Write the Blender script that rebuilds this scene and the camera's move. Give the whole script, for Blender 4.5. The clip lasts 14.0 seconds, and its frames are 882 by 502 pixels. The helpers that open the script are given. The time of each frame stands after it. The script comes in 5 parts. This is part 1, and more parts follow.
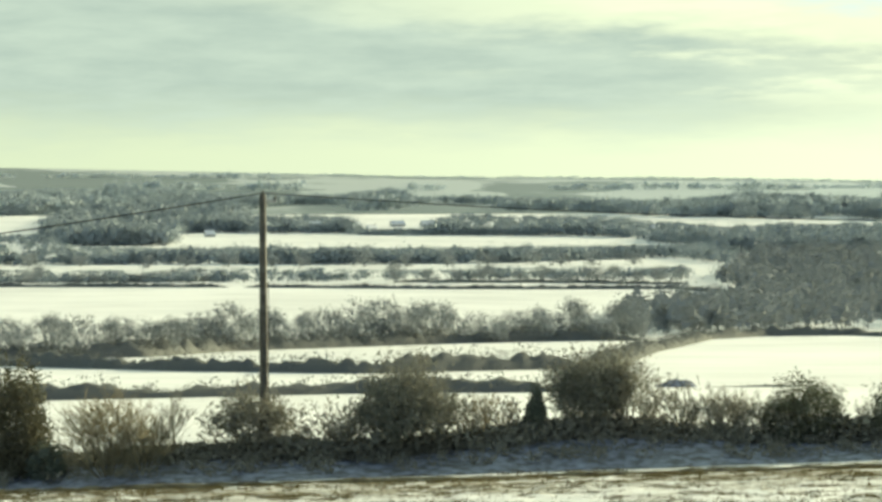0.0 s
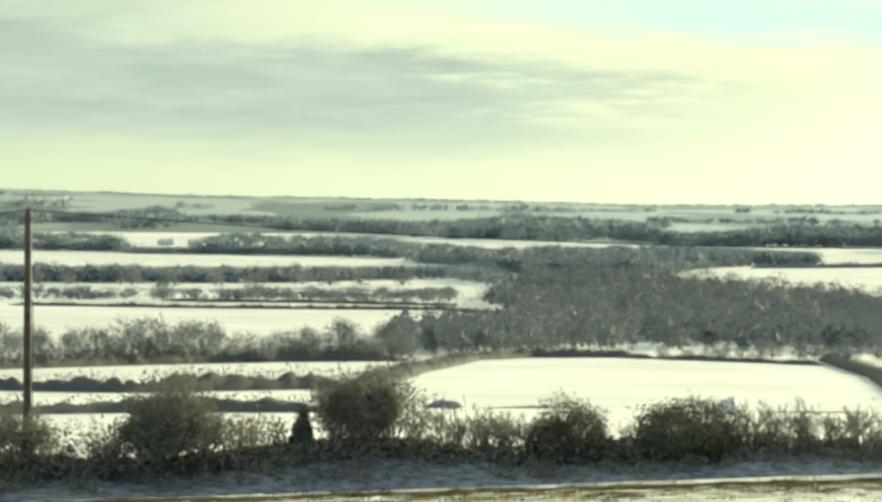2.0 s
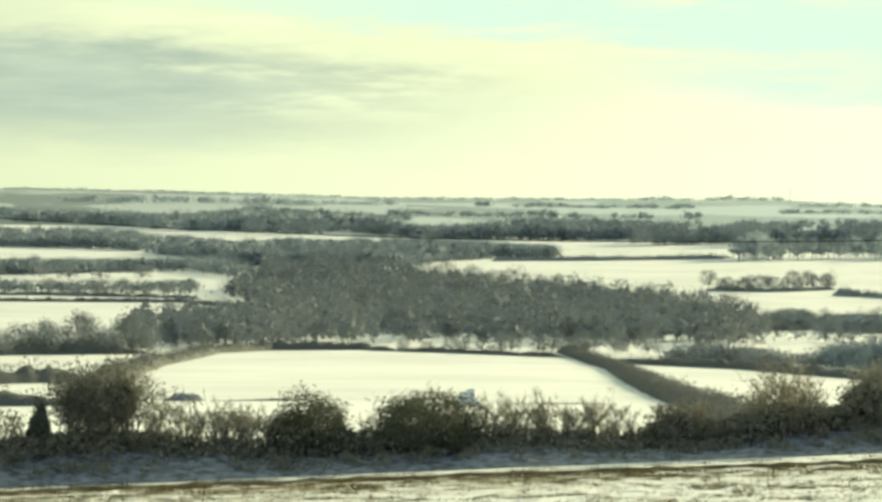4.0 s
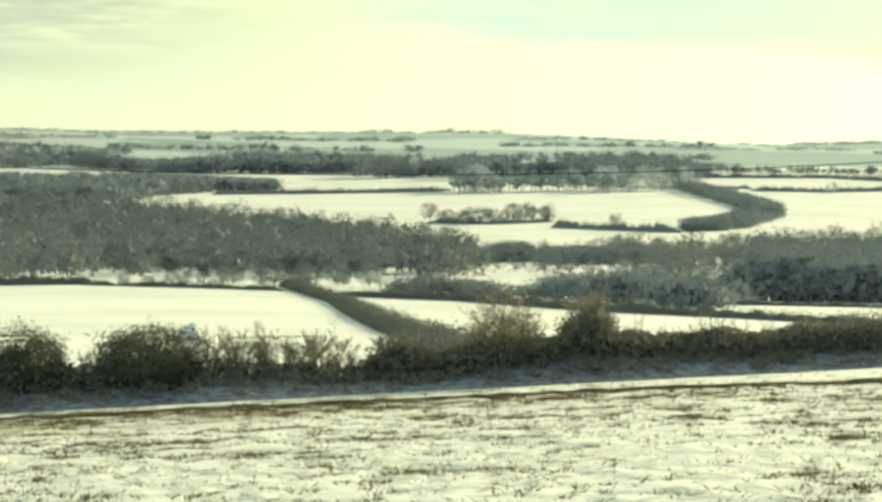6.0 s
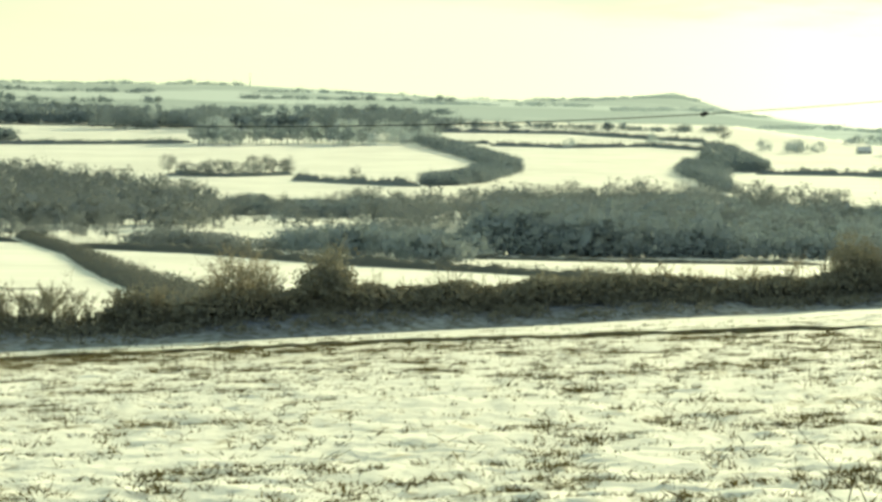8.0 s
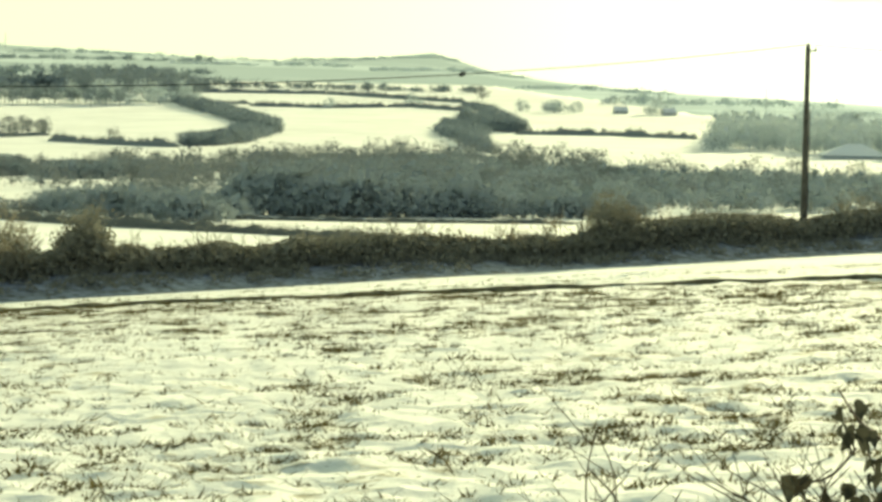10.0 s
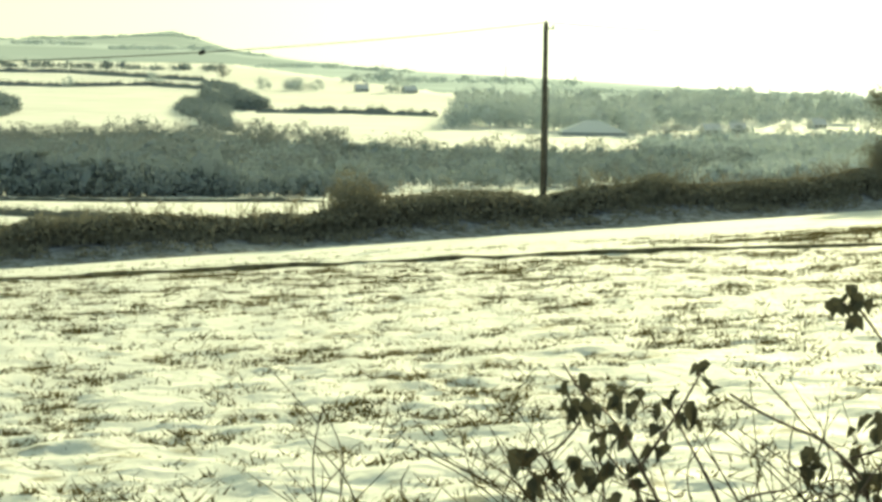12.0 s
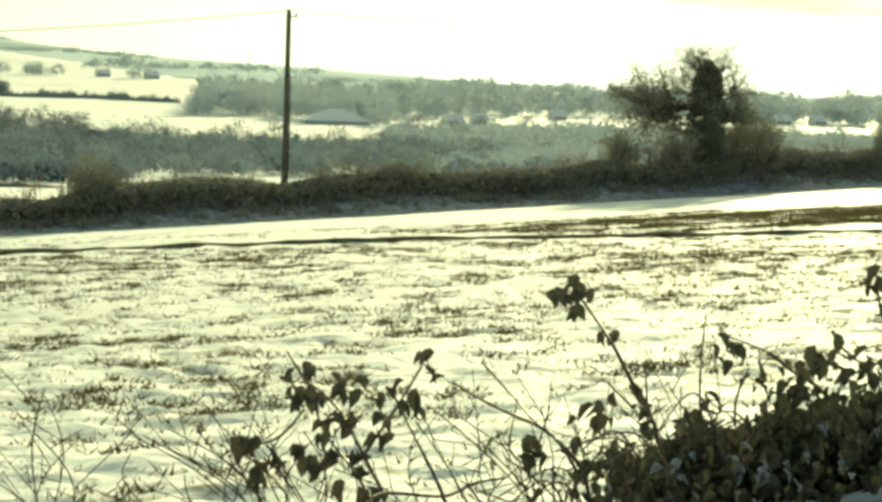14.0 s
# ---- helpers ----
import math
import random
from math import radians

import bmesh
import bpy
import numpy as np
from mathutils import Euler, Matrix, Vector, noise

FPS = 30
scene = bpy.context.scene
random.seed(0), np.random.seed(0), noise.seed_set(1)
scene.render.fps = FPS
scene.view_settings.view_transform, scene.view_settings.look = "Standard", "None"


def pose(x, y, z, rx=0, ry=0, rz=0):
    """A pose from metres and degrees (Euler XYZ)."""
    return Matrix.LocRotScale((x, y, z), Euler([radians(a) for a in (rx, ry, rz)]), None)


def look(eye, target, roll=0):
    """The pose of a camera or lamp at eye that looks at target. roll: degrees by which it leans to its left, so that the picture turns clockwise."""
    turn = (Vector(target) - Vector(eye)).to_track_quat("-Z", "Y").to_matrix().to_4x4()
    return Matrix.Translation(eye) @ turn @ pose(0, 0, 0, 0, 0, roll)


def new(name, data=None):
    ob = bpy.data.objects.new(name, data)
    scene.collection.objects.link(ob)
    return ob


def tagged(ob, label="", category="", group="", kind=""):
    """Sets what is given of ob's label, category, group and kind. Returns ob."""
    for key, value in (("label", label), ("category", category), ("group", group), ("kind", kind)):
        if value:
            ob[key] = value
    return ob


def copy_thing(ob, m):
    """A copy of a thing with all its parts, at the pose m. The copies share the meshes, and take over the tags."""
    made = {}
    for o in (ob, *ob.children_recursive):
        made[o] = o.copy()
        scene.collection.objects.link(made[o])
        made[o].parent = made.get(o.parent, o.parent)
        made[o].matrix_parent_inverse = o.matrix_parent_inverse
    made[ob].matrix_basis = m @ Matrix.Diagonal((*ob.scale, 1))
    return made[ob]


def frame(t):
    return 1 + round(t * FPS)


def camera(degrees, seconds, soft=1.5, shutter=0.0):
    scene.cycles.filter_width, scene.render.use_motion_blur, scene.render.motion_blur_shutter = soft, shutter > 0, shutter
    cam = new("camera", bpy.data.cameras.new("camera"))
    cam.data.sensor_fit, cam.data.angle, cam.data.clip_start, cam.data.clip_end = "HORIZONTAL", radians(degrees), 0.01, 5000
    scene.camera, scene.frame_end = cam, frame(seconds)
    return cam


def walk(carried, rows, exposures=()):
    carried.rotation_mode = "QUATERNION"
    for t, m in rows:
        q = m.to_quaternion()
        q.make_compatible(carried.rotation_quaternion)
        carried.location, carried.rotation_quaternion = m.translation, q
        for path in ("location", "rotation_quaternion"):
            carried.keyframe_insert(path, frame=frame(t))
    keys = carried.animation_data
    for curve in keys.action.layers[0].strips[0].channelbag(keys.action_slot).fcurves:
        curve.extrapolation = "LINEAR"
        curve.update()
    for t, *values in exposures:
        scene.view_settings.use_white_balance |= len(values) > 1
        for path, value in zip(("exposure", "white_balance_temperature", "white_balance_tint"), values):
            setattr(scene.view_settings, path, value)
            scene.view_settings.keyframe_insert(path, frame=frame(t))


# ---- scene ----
# The camera stands on a roadside bank and pans to the right over a snowy valley.
EYE = 2.6
PAN = [  # seconds, yaw, pitch, roll
    (0.0, 0.002, -0.705, -0.257), (0.5, -1.175, -0.415, -0.095), (1.0, -2.663, -0.445, -0.159),
    (1.5, -3.947, -0.260, 0.011), (2.0, -5.299, -0.236, 0.363), (2.5, -7.291, -0.259, 0.375), (2.7, -7.657, -0.371, 0.446),
    (4.8, -14.023, -0.504, 0.469), (5.0, -14.728, -0.649, 0.485), (5.5, -16.836, -1.118, 0.458), (6.0, -17.631, -1.845, 0.399),
    (6.5, -19.253, -2.522, 0.432), (7.0, -21.230, -3.084, 0.782), (7.5, -22.470, -3.465, 0.809),
    (8.0, -23.626, -2.848, 1.020), (8.2, -24.217, -2.959, 1.072), (10.3, -30.074, -3.753, 1.098), (10.5, -30.727, -3.853, 1.132), (11.0, -32.153, -4.267, 0.984),
    (11.5, -33.435, -3.917, 0.984), (12.0, -35.077, -4.066, 0.904), (12.5, -36.105, -4.245, 0.967),
    (13.0, -38.467, -4.315, 1.368), (13.5, -39.931, -4.164, 1.663), (14.0, -41.027, -4.190, 1.861)]
cam = camera(20.05, 14.0, soft=3.2)


def held(yaw, pitch, roll):
    """The lens swings on an arm of 0.3 m round the one who holds it."""
    a = radians(yaw)
    eye = Vector((-0.3 * math.sin(a) - 0.103, 0.3 * math.cos(a) - 0.282, EYE))
    ahead = Vector((-math.sin(a) * math.cos(radians(pitch)), math.cos(a) * math.cos(radians(pitch)), math.sin(radians(pitch))))
    return look(eye, eye + ahead, roll)


walk(cam, [(t, held(y, p, r)) for t, y, p, r in PAN],
     exposures=[(0.0, 0.98, 7100, -8), (5.0, 0.87, 7750, -12), (7.5, 0.89, 7950, -16), (11.0, 0.90, 8250, -19), (12.5, 0.90, 8350, -20), (14.0, 0.74, 8500, -21)])

# ---- light ----
SUN_BEARING, SUN_HEIGHT = 51.0, 12.5
sun = new("sun", bpy.data.lights.new("sun", "SUN"))
sun.data.energy, sun.data.angle, sun.data.color = 5.0, radians(0.6), (1.0, 0.88, 0.68)
toward = Vector((math.sin(radians(SUN_BEARING)) * math.cos(radians(SUN_HEIGHT)),
                 math.cos(radians(SUN_BEARING)) * math.cos(radians(SUN_HEIGHT)), math.sin(radians(SUN_HEIGHT))))
sun.matrix_world = look((0, 0, 60), Vector((0, 0, 60)) - toward)


class Nodes:
    """A small writer of node trees."""

    def __init__(self, tree):
        self.tree = tree
        tree.nodes.clear()

    def add(self, kind, operation="", use_clamp=False):
        node = self.tree.nodes.new(kind)
        if operation:
            node.operation = operation
        if use_clamp:
            node.use_clamp = True
        return node

    def link(self, a, b):
        self.tree.links.new(a, b)

    def feed(self, socket, value):
        if isinstance(value, bpy.types.NodeSocket):
            self.link(value, socket)
        elif value is not None:
            socket.default_value = value

    def math(self, op, a, b=None, c=None, clamp=False):
        n = self.add("ShaderNodeMath", operation=op, use_clamp=clamp)
        for s, v in zip(n.inputs, (a, b, c)):
            self.feed(s, v)
        return n.outputs[0]

    def step(self, x, lo, hi):
        n = self.add("ShaderNodeMapRange")
        n.interpolation_type = "SMOOTHSTEP"
        self.feed(n.inputs[0], x)
        n.inputs[1].default_value, n.inputs[2].default_value = lo, hi
        return n.outputs[0]

    def noise(self, vec, scale, detail=4.0, rough=0.55):
        n = self.add("ShaderNodeTexNoise")
        self.feed(n.inputs["Vector"], vec)
        n.inputs["Scale"].default_value, n.inputs["Detail"].default_value, n.inputs["Roughness"].default_value = scale, detail, rough
        return n.outputs["Fac"]

    def scaled(self, vec, x, y, z):
        n = self.add("ShaderNodeVectorMath", operation="MULTIPLY")
        self.feed(n.inputs[0], vec)
        n.inputs[1].default_value = (x, y, z)
        return n.outputs[0]

    def mix(self, fac, a, b):
        n = self.add("ShaderNodeMix")
        n.data_type = "RGBA"
        self.feed(n.inputs[0], fac)
        self.feed(n.inputs[6], a if isinstance(a, bpy.types.NodeSocket) else (*a, 1))
        self.feed(n.inputs[7], b if isinstance(b, bpy.types.NodeSocket) else (*b, 1))
        return n.outputs[2]


world = bpy.data.worlds.new("winter_sky")
scene.world = world
world.use_nodes = True
w = Nodes(world.node_tree)
sky = w.add("ShaderNodeTexSky")
sky.sky_type, sky.sun_disc = "NISHITA", False
sky.sun_elevation, sky.sun_rotation = radians(SUN_HEIGHT), radians(SUN_BEARING)
sky.air_density, sky.dust_density = 1.0, 2.5
spot = w.add("ShaderNodeTexCoord").outputs["Generated"]
sep = w.add("ShaderNodeSeparateXYZ")
w.link(spot, sep.inputs[0])
rise = w.math("MULTIPLY", w.math("ARCSINE", sep.outputs[2]), 57.296)
turn = w.math("MULTIPLY", w.math("ARCTAN2", sep.outputs[0], sep.outputs[1]), 57.296)
plane = w.add("ShaderNodeCombineXYZ")
w.link(turn, plane.inputs[0])
w.link(rise, plane.inputs[1])
plane = plane.outputs[0]
bank_of = w.noise(w.scaled(plane, 0.085, 0.5, 1), 1.0, 5.0, 0.6)
wisps = w.noise(w.scaled(plane, 0.30, 1.5, 1), 1.0, 6.0, 0.6)
fluff = w.noise(w.scaled(spot, 9, 9, 60), 1.0, 4.0, 0.5)
warped = w.math("ADD", rise, w.math("ADD", w.math("MULTIPLY", w.math("SUBTRACT", bank_of, 0.5), 2.0), w.math("MULTIPLY", w.math("SUBTRACT", wisps, 0.5), 1.3)))
# a grey deck of cloud to the left, with a sunlit upper rim that slants down and frays out towards the sun
over_rim = w.math("ADD", warped, w.math("SUBTRACT", w.math("MULTIPLY", turn, 0.058), 5.15))
deck = w.math("MULTIPLY", w.step(warped, 1.4, 3.0), w.math("SUBTRACT", 1.0, w.step(w.math("ADD", turn, w.math("MULTIPLY", wisps, 6.0)), 6.0, 21.0)))
rim = w.math("MULTIPLY", w.step(over_rim, -1.1, -0.2), w.step(turn, -8.0, 6.0))
open_sky = w.math("MULTIPLY", w.step(over_rim, -0.05, 0.4), w.step(turn, 1.0, 12.0))
gaps = w.math("MULTIPLY", w.step(warped, 2.3, 3.9), w.step(turn, 13.0, 20.0))
hole = w.math("MULTIPLY", w.math("MAXIMUM", open_sky, gaps), w.math("SUBTRACT", 1.0, w.step(turn, 20.0, 33.0)))
base = w.add("ShaderNodeVectorMath", operation="SCALE")
w.link(sky.outputs[0], base.inputs[0])
base.inputs["Scale"].default_value = 0.75
glow = w.step(turn, -14.0, 48.0)
cream = w.mix(w.step(turn, 24.0, 50.0), w.mix(glow, (6.4, 6.95, 5.5), (13.0, 13.0, 10.6)), (18.0, 18.0, 17.2))
low = w.math("SUBTRACT", 1.0, w.step(w.math("ADD", rise, w.math("MULTIPLY", w.math("SUBTRACT", fluff, 0.5), 3.0)), 2.0, 9.0))
grey = w.mix(w.step(wisps, 0.2, 0.8), (3.75, 4.55, 4.7), (5.3, 6.1, 5.95))
ahead = w.step(sep.outputs[1], -0.2, 0.4)
# unseen broken cloud, added as fill light, covers the sky behind the camera
behind = w.mix(w.math("MULTIPLY", w.step(fluff, 0.35, 0.6), 0.75), base.outputs[0], (3.6, 4.5, 6.4))
tone = w.mix(ahead, behind, base.outputs[0])
tone = w.mix(w.math("MULTIPLY", low, ahead), tone, cream)
tone = w.mix(w.math("MULTIPLY", w.math("MULTIPLY", deck, ahead), 0.9), tone, grey)
tone = w.mix(w.math("MULTIPLY", w.math("MULTIPLY", rim, ahead), 0.85), tone, (8.6, 8.9, 7.0))
tone = w.mix(w.math("MULTIPLY", w.math("MULTIPLY", hole, ahead), 0.75), tone, (6.2, 9.6, 9.0))
feather = w.noise(w.scaled(plane, 0.16, 1.15, 1), 1.0, 6.0, 0.62)
feather = w.math("MULTIPLY", w.step(feather, 0.50, 0.64), w.math("MULTIPLY", w.step(rise, 2.2, 3.2), w.math("MULTIPLY", w.step(turn, -2.0, 8.0), w.math("SUBTRACT", 1.0, w.step(turn, 16.0, 26.0)))))
tone = w.mix(w.math("MULTIPLY", w.math("MULTIPLY", feather, ahead), 0.7), tone, (8.9, 9.2, 7.4))
out = w.add("ShaderNodeOutputWorld")
back = w.add("ShaderNodeBackground")
w.link(tone, back.inputs[0])
back.inputs[1].default_value = 0.0628
w.link(back.outputs[0], out.inputs[0])


# ---- materials ----
def surface(name, rough=0.8):
    m = bpy.data.materials.new(name)
    m.use_nodes = True
    n = Nodes(m.node_tree)
    bsdf = n.add("ShaderNodeBsdfPrincipled")
    bsdf.inputs["Roughness"].default_value = rough
    o = n.add("ShaderNodeOutputMaterial")
    n.link(bsdf.outputs[0], o.inputs[0])
    return m, n, bsdf


def bumped(n, bsdf, height, strength, distance):
    b = n.add("ShaderNodeBump")
    n.feed(b.inputs["Height"], height)
    b.inputs["Strength"].default_value, b.inputs["Distance"].default_value = strength, distance
    n.link(b.outputs[0], bsdf.inputs["Normal"])


def twiggy(name, dark, pale, clear=0.4):
    """Twigs or leaves that vary from piece to piece and let some light through."""
    m = bpy.data.materials.new(name)
    m.use_nodes = True
    n = Nodes(m.node_tree)
    geo = n.add("ShaderNodeNewGeometry")
    p = n.add("ShaderNodeTexCoord").outputs["Object"]
    tone = n.mix(n.math("ADD", n.math("MULTIPLY", geo.outputs["Random Per Island"], 0.55), n.math("MULTIPLY", n.noise(p, 0.35), 0.45)), dark, pale)
    a, c, both, o = n.add("ShaderNodeBsdfDiffuse"), n.add("ShaderNodeBsdfTranslucent"), n.add("ShaderNodeMixShader"), n.add("ShaderNodeOutputMaterial")
    both.inputs[0].default_value = clear
    n.link(tone, a.inputs[0])
    n.link(tone, c.inputs[0])
    n.link(a.outputs[0], both.inputs[1])
    n.link(c.outputs[0], both.inputs[2])
    n.link(both.outputs[0], o.inputs[0])
    return m


def plain(name, a, b, scale, rough=0.8, metal=0.0, bump=0.0):
    m, n, bsdf = surface(name, rough)
    p = n.add("ShaderNodeTexCoord").outputs["Object"]
    f = n.noise(p, scale, 6.0, 0.6)
    n.link(n.mix(n.step(f, 0.3, 0.7), a, b), bsdf.inputs["Base Color"])
    bsdf.inputs["Metallic"].default_value = metal
    if bump:
        bumped(n, bsdf, n.noise(p, scale * 6), 0.6, bump)
    return m


def snow_ground():
    m, n, bsdf = surface("snow_over_fields", 0.8)
    bsdf.inputs["Specular IOR Level"].default_value = 0.16
    p = n.add("ShaderNodeTexCoord").outputs["Object"]
    sep = n.add("ShaderNodeSeparateXYZ")
    n.link(p, sep.inputs[0])
    big, mid, fine = n.noise(p, 0.012, 5), n.noise(p, 0.35, 5), n.noise(n.scaled(p, 1.0, 1.0, 1.0), 3.0, 6)
    faint = n.noise(n.scaled(p, 0.7, 1.0, 1.0), 0.045, 6, 0.6)
    white = n.mix(n.step(n.math("ADD", n.math("MULTIPLY", big, 0.5), n.math("MULTIPLY", faint, 0.5)), 0.34, 0.62), (0.70, 0.70, 0.685), (0.84, 0.835, 0.815))
    straw = n.mix(fine, (0.10, 0.085, 0.045), (0.30, 0.25, 0.14))
    # thin cover: straw shows through on the near stubble field
    near = n.math("SUBTRACT", 1.0, n.step(sep.outputs[1], 72.0, 80.0))
    thin = n.math("MULTIPLY", n.math("MULTIPLY", n.step(n.math("ADD", n.math("MULTIPLY", mid, 0.5), n.math("MULTIPLY", fine, 0.5)), 0.55, 0.64), near), 0.75)
    # the grassy headland beside the rut
    grassy = n.math("MULTIPLY", n.math("MULTIPLY", n.step(sep.outputs[1], 60.0, 70.0), n.math("SUBTRACT", 1.0, n.step(sep.outputs[1], 76.5, 78.0))), n.math("SUBTRACT", 1.0, n.step(sep.outputs[0], 14.0, 34.0)))
    patches = n.math("ADD", n.math("MULTIPLY", mid, 0.35), n.math("MULTIPLY", n.noise(n.scaled(p, 0.5, 1.0, 1.0), 2.2, 6, 0.65), 0.65))
    thin = n.math("MAXIMUM", thin, n.math("MULTIPLY", n.math("MULTIPLY", grassy, n.step(patches, 0.42, 0.54)), 0.85))
    n.link(n.mix(thin, white, straw), bsdf.inputs["Base Color"])
    bumped(n, bsdf, n.math("ADD", n.math("MULTIPLY", n.noise(p, 1.6, 4), 0.6), n.math("MULTIPLY", fine, 0.4)), 0.9, 0.15)
    return m


def far_hills():
    """Distant country under thin snow, woods and snowy fields in patches; its haze is painted as glow."""
    m, n, bsdf = surface("glow_hazed_country", 1.0)
    p = n.add("ShaderNodeTexCoord").outputs["Object"]
    f = n.noise(n.scaled(p, 1.0, 0.45, 2.0), 0.006, 4, 0.55)
    v = n.add("ShaderNodeTexVoronoi")
    warp = n.add("ShaderNodeVectorMath", operation="ADD")
    n.link(n.scaled(p, 1.0, 0.6, 1.0), warp.inputs[0])
    drift = n.add("ShaderNodeCombineXYZ")
    n.link(n.math("MULTIPLY", n.noise(p, 0.004, 3), 260.0), drift.inputs[0])
    n.link(n.math("MULTIPLY", n.noise(n.scaled(p, 1.3, 1.1, 1.0), 0.005, 3), 260.0), drift.inputs[1])
    n.link(drift.outputs[0], warp.inputs[1])
    n.link(warp.outputs[0], v.inputs["Vector"])
    v.inputs["Scale"].default_value = 0.0055
    cell = n.add("ShaderNodeSeparateColor")
    n.link(v.outputs["Color"], cell.inputs[0])
    side = n.add("ShaderNodeSeparateXYZ")
    n.link(p, side.inputs[0])
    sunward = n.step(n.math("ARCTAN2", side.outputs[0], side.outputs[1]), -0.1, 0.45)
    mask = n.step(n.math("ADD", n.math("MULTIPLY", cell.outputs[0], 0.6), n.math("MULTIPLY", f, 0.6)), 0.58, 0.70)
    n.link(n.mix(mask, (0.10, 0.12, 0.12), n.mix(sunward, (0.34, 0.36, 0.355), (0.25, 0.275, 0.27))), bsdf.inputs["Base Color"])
    # haze painted as emission, stronger towards the sun
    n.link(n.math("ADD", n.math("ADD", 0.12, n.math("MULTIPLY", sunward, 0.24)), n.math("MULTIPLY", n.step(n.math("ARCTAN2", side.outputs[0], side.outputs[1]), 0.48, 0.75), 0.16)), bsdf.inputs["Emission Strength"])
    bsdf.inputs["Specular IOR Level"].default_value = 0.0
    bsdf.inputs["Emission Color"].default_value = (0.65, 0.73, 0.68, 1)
    return m


SNOW = snow_ground()
FAR_HILL = far_hills()
# Dark earth patches among snow; the snow's dull blue is shade painted in.
SHADED_SNOW = plain("shaded_bank_snow", (0.05, 0.05, 0.05), (0.29, 0.33, 0.44), 2.4, 0.6, 0, 0.05)
CAP_SNOW = plain("lying_snow", (0.80, 0.81, 0.83), (0.88, 0.88, 0.88), 3.0, 0.6, 0, 0.01)
SOIL = plain("rut_soil", (0.06, 0.05, 0.03), (0.22, 0.19, 0.11), 2.0, 0.9, 0, 0.03)
BARK = plain("bark", (0.05, 0.045, 0.035), (0.13, 0.11, 0.085), 6.0, 0.9, 0, 0.01)
POLE_WOOD = plain("creosoted_pole", (0.06, 0.055, 0.045), (0.13, 0.12, 0.10), 5.0, 0.8, 0, 0.004)
CABLE = plain("cable", (0.02, 0.02, 0.02), (0.05, 0.05, 0.05), 20.0, 0.95)
STEEL = plain("galvanised_steel", (0.35, 0.36, 0.37), (0.5, 0.5, 0.5), 9.0, 0.45, 0.8)
THORN = twiggy("thorn_twigs", (0.2, 0.195, 0.16), (0.4, 0.38, 0.315), 0.15)
RUSSET = twiggy("russet_twigs", (0.225, 0.2, 0.155), (0.43, 0.385, 0.295), 0.15)
PALE_TWIG = twiggy("pale_winter_twigs", (0.16, 0.145, 0.10), (0.36, 0.32, 0.23))
EVERGREEN = twiggy("evergreen_leaves", (0.105, 0.128, 0.105), (0.21, 0.23, 0.185), 0.12)
STRAW = twiggy("stubble_straw", (0.05, 0.043, 0.022), (0.19, 0.16, 0.085), 0.25)
BRAMBLE_STEM = plain("bramble_cane", (0.05, 0.03, 0.025), (0.14, 0.09, 0.06), 12.0, 0.6)
BRAMBLE_LEAF = twiggy("bramble_leaf", (0.05, 0.052, 0.04), (0.115, 0.11, 0.08), 0.18)
# Woods paler with distance and towards the sun: haze painted into the base colours.
HAZED = twiggy("haze_paled_twigs", (0.38, 0.425, 0.432), (0.41, 0.455, 0.462), 0.03)
HAZED_FAR = twiggy("haze_paled_far_woodland", (0.59, 0.64, 0.64), (0.63, 0.68, 0.675), 0.03)
SLATE = twiggy("haze_grey_woodland", (0.325, 0.365, 0.375), (0.345, 0.385, 0.395), 0.03)
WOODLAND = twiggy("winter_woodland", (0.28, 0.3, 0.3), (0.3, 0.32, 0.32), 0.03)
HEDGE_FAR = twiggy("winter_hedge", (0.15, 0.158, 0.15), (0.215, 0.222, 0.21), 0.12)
RENDERED = plain("rendered_wall", (0.55, 0.55, 0.52), (0.75, 0.75, 0.72), 1.0)
SHEET = plain("barn_sheeting", (0.35, 0.37, 0.38), (0.5, 0.52, 0.53), 1.0)
GLASS = plain("dark_pane", (0.03, 0.03, 0.035), (0.06, 0.06, 0.07), 3.0, 0.15)

# ---- land ----
RISE = [-5.0, -4.0, -3.3, -2.8, -2.2, -1.5, -1.0, -0.5, 0.0, 0.5, 0.9, 1.4]
REACH = [110, 230, 400, 560, 800, 1150, 1500, 1950, 2500, 3200, 3900, 4700]
SKYLINE = [(-60, 1.0), (-10, 1.30), (-5, 1.14), (0, 0.98), (5, 0.93), (10, 0.82), (15, 0.84), (19, 0.87), (22, 0.76), (25, 0.60), (27.3, 0.70),
           (28.9, 0.88), (30.3, 0.45), (31.7, 0.26), (33.5, 0.10), (35, 0.02), (37.2, -0.06), (43.7, -0.38), (51, -0.4), (70, -0.2)]


def field(x, y):
    """The stubble field, falling away from the camera and to the left."""
    return 0.027 * x - 0.0705 * y


def hedge_y(x):
    return 86.0 + 0.09 * x


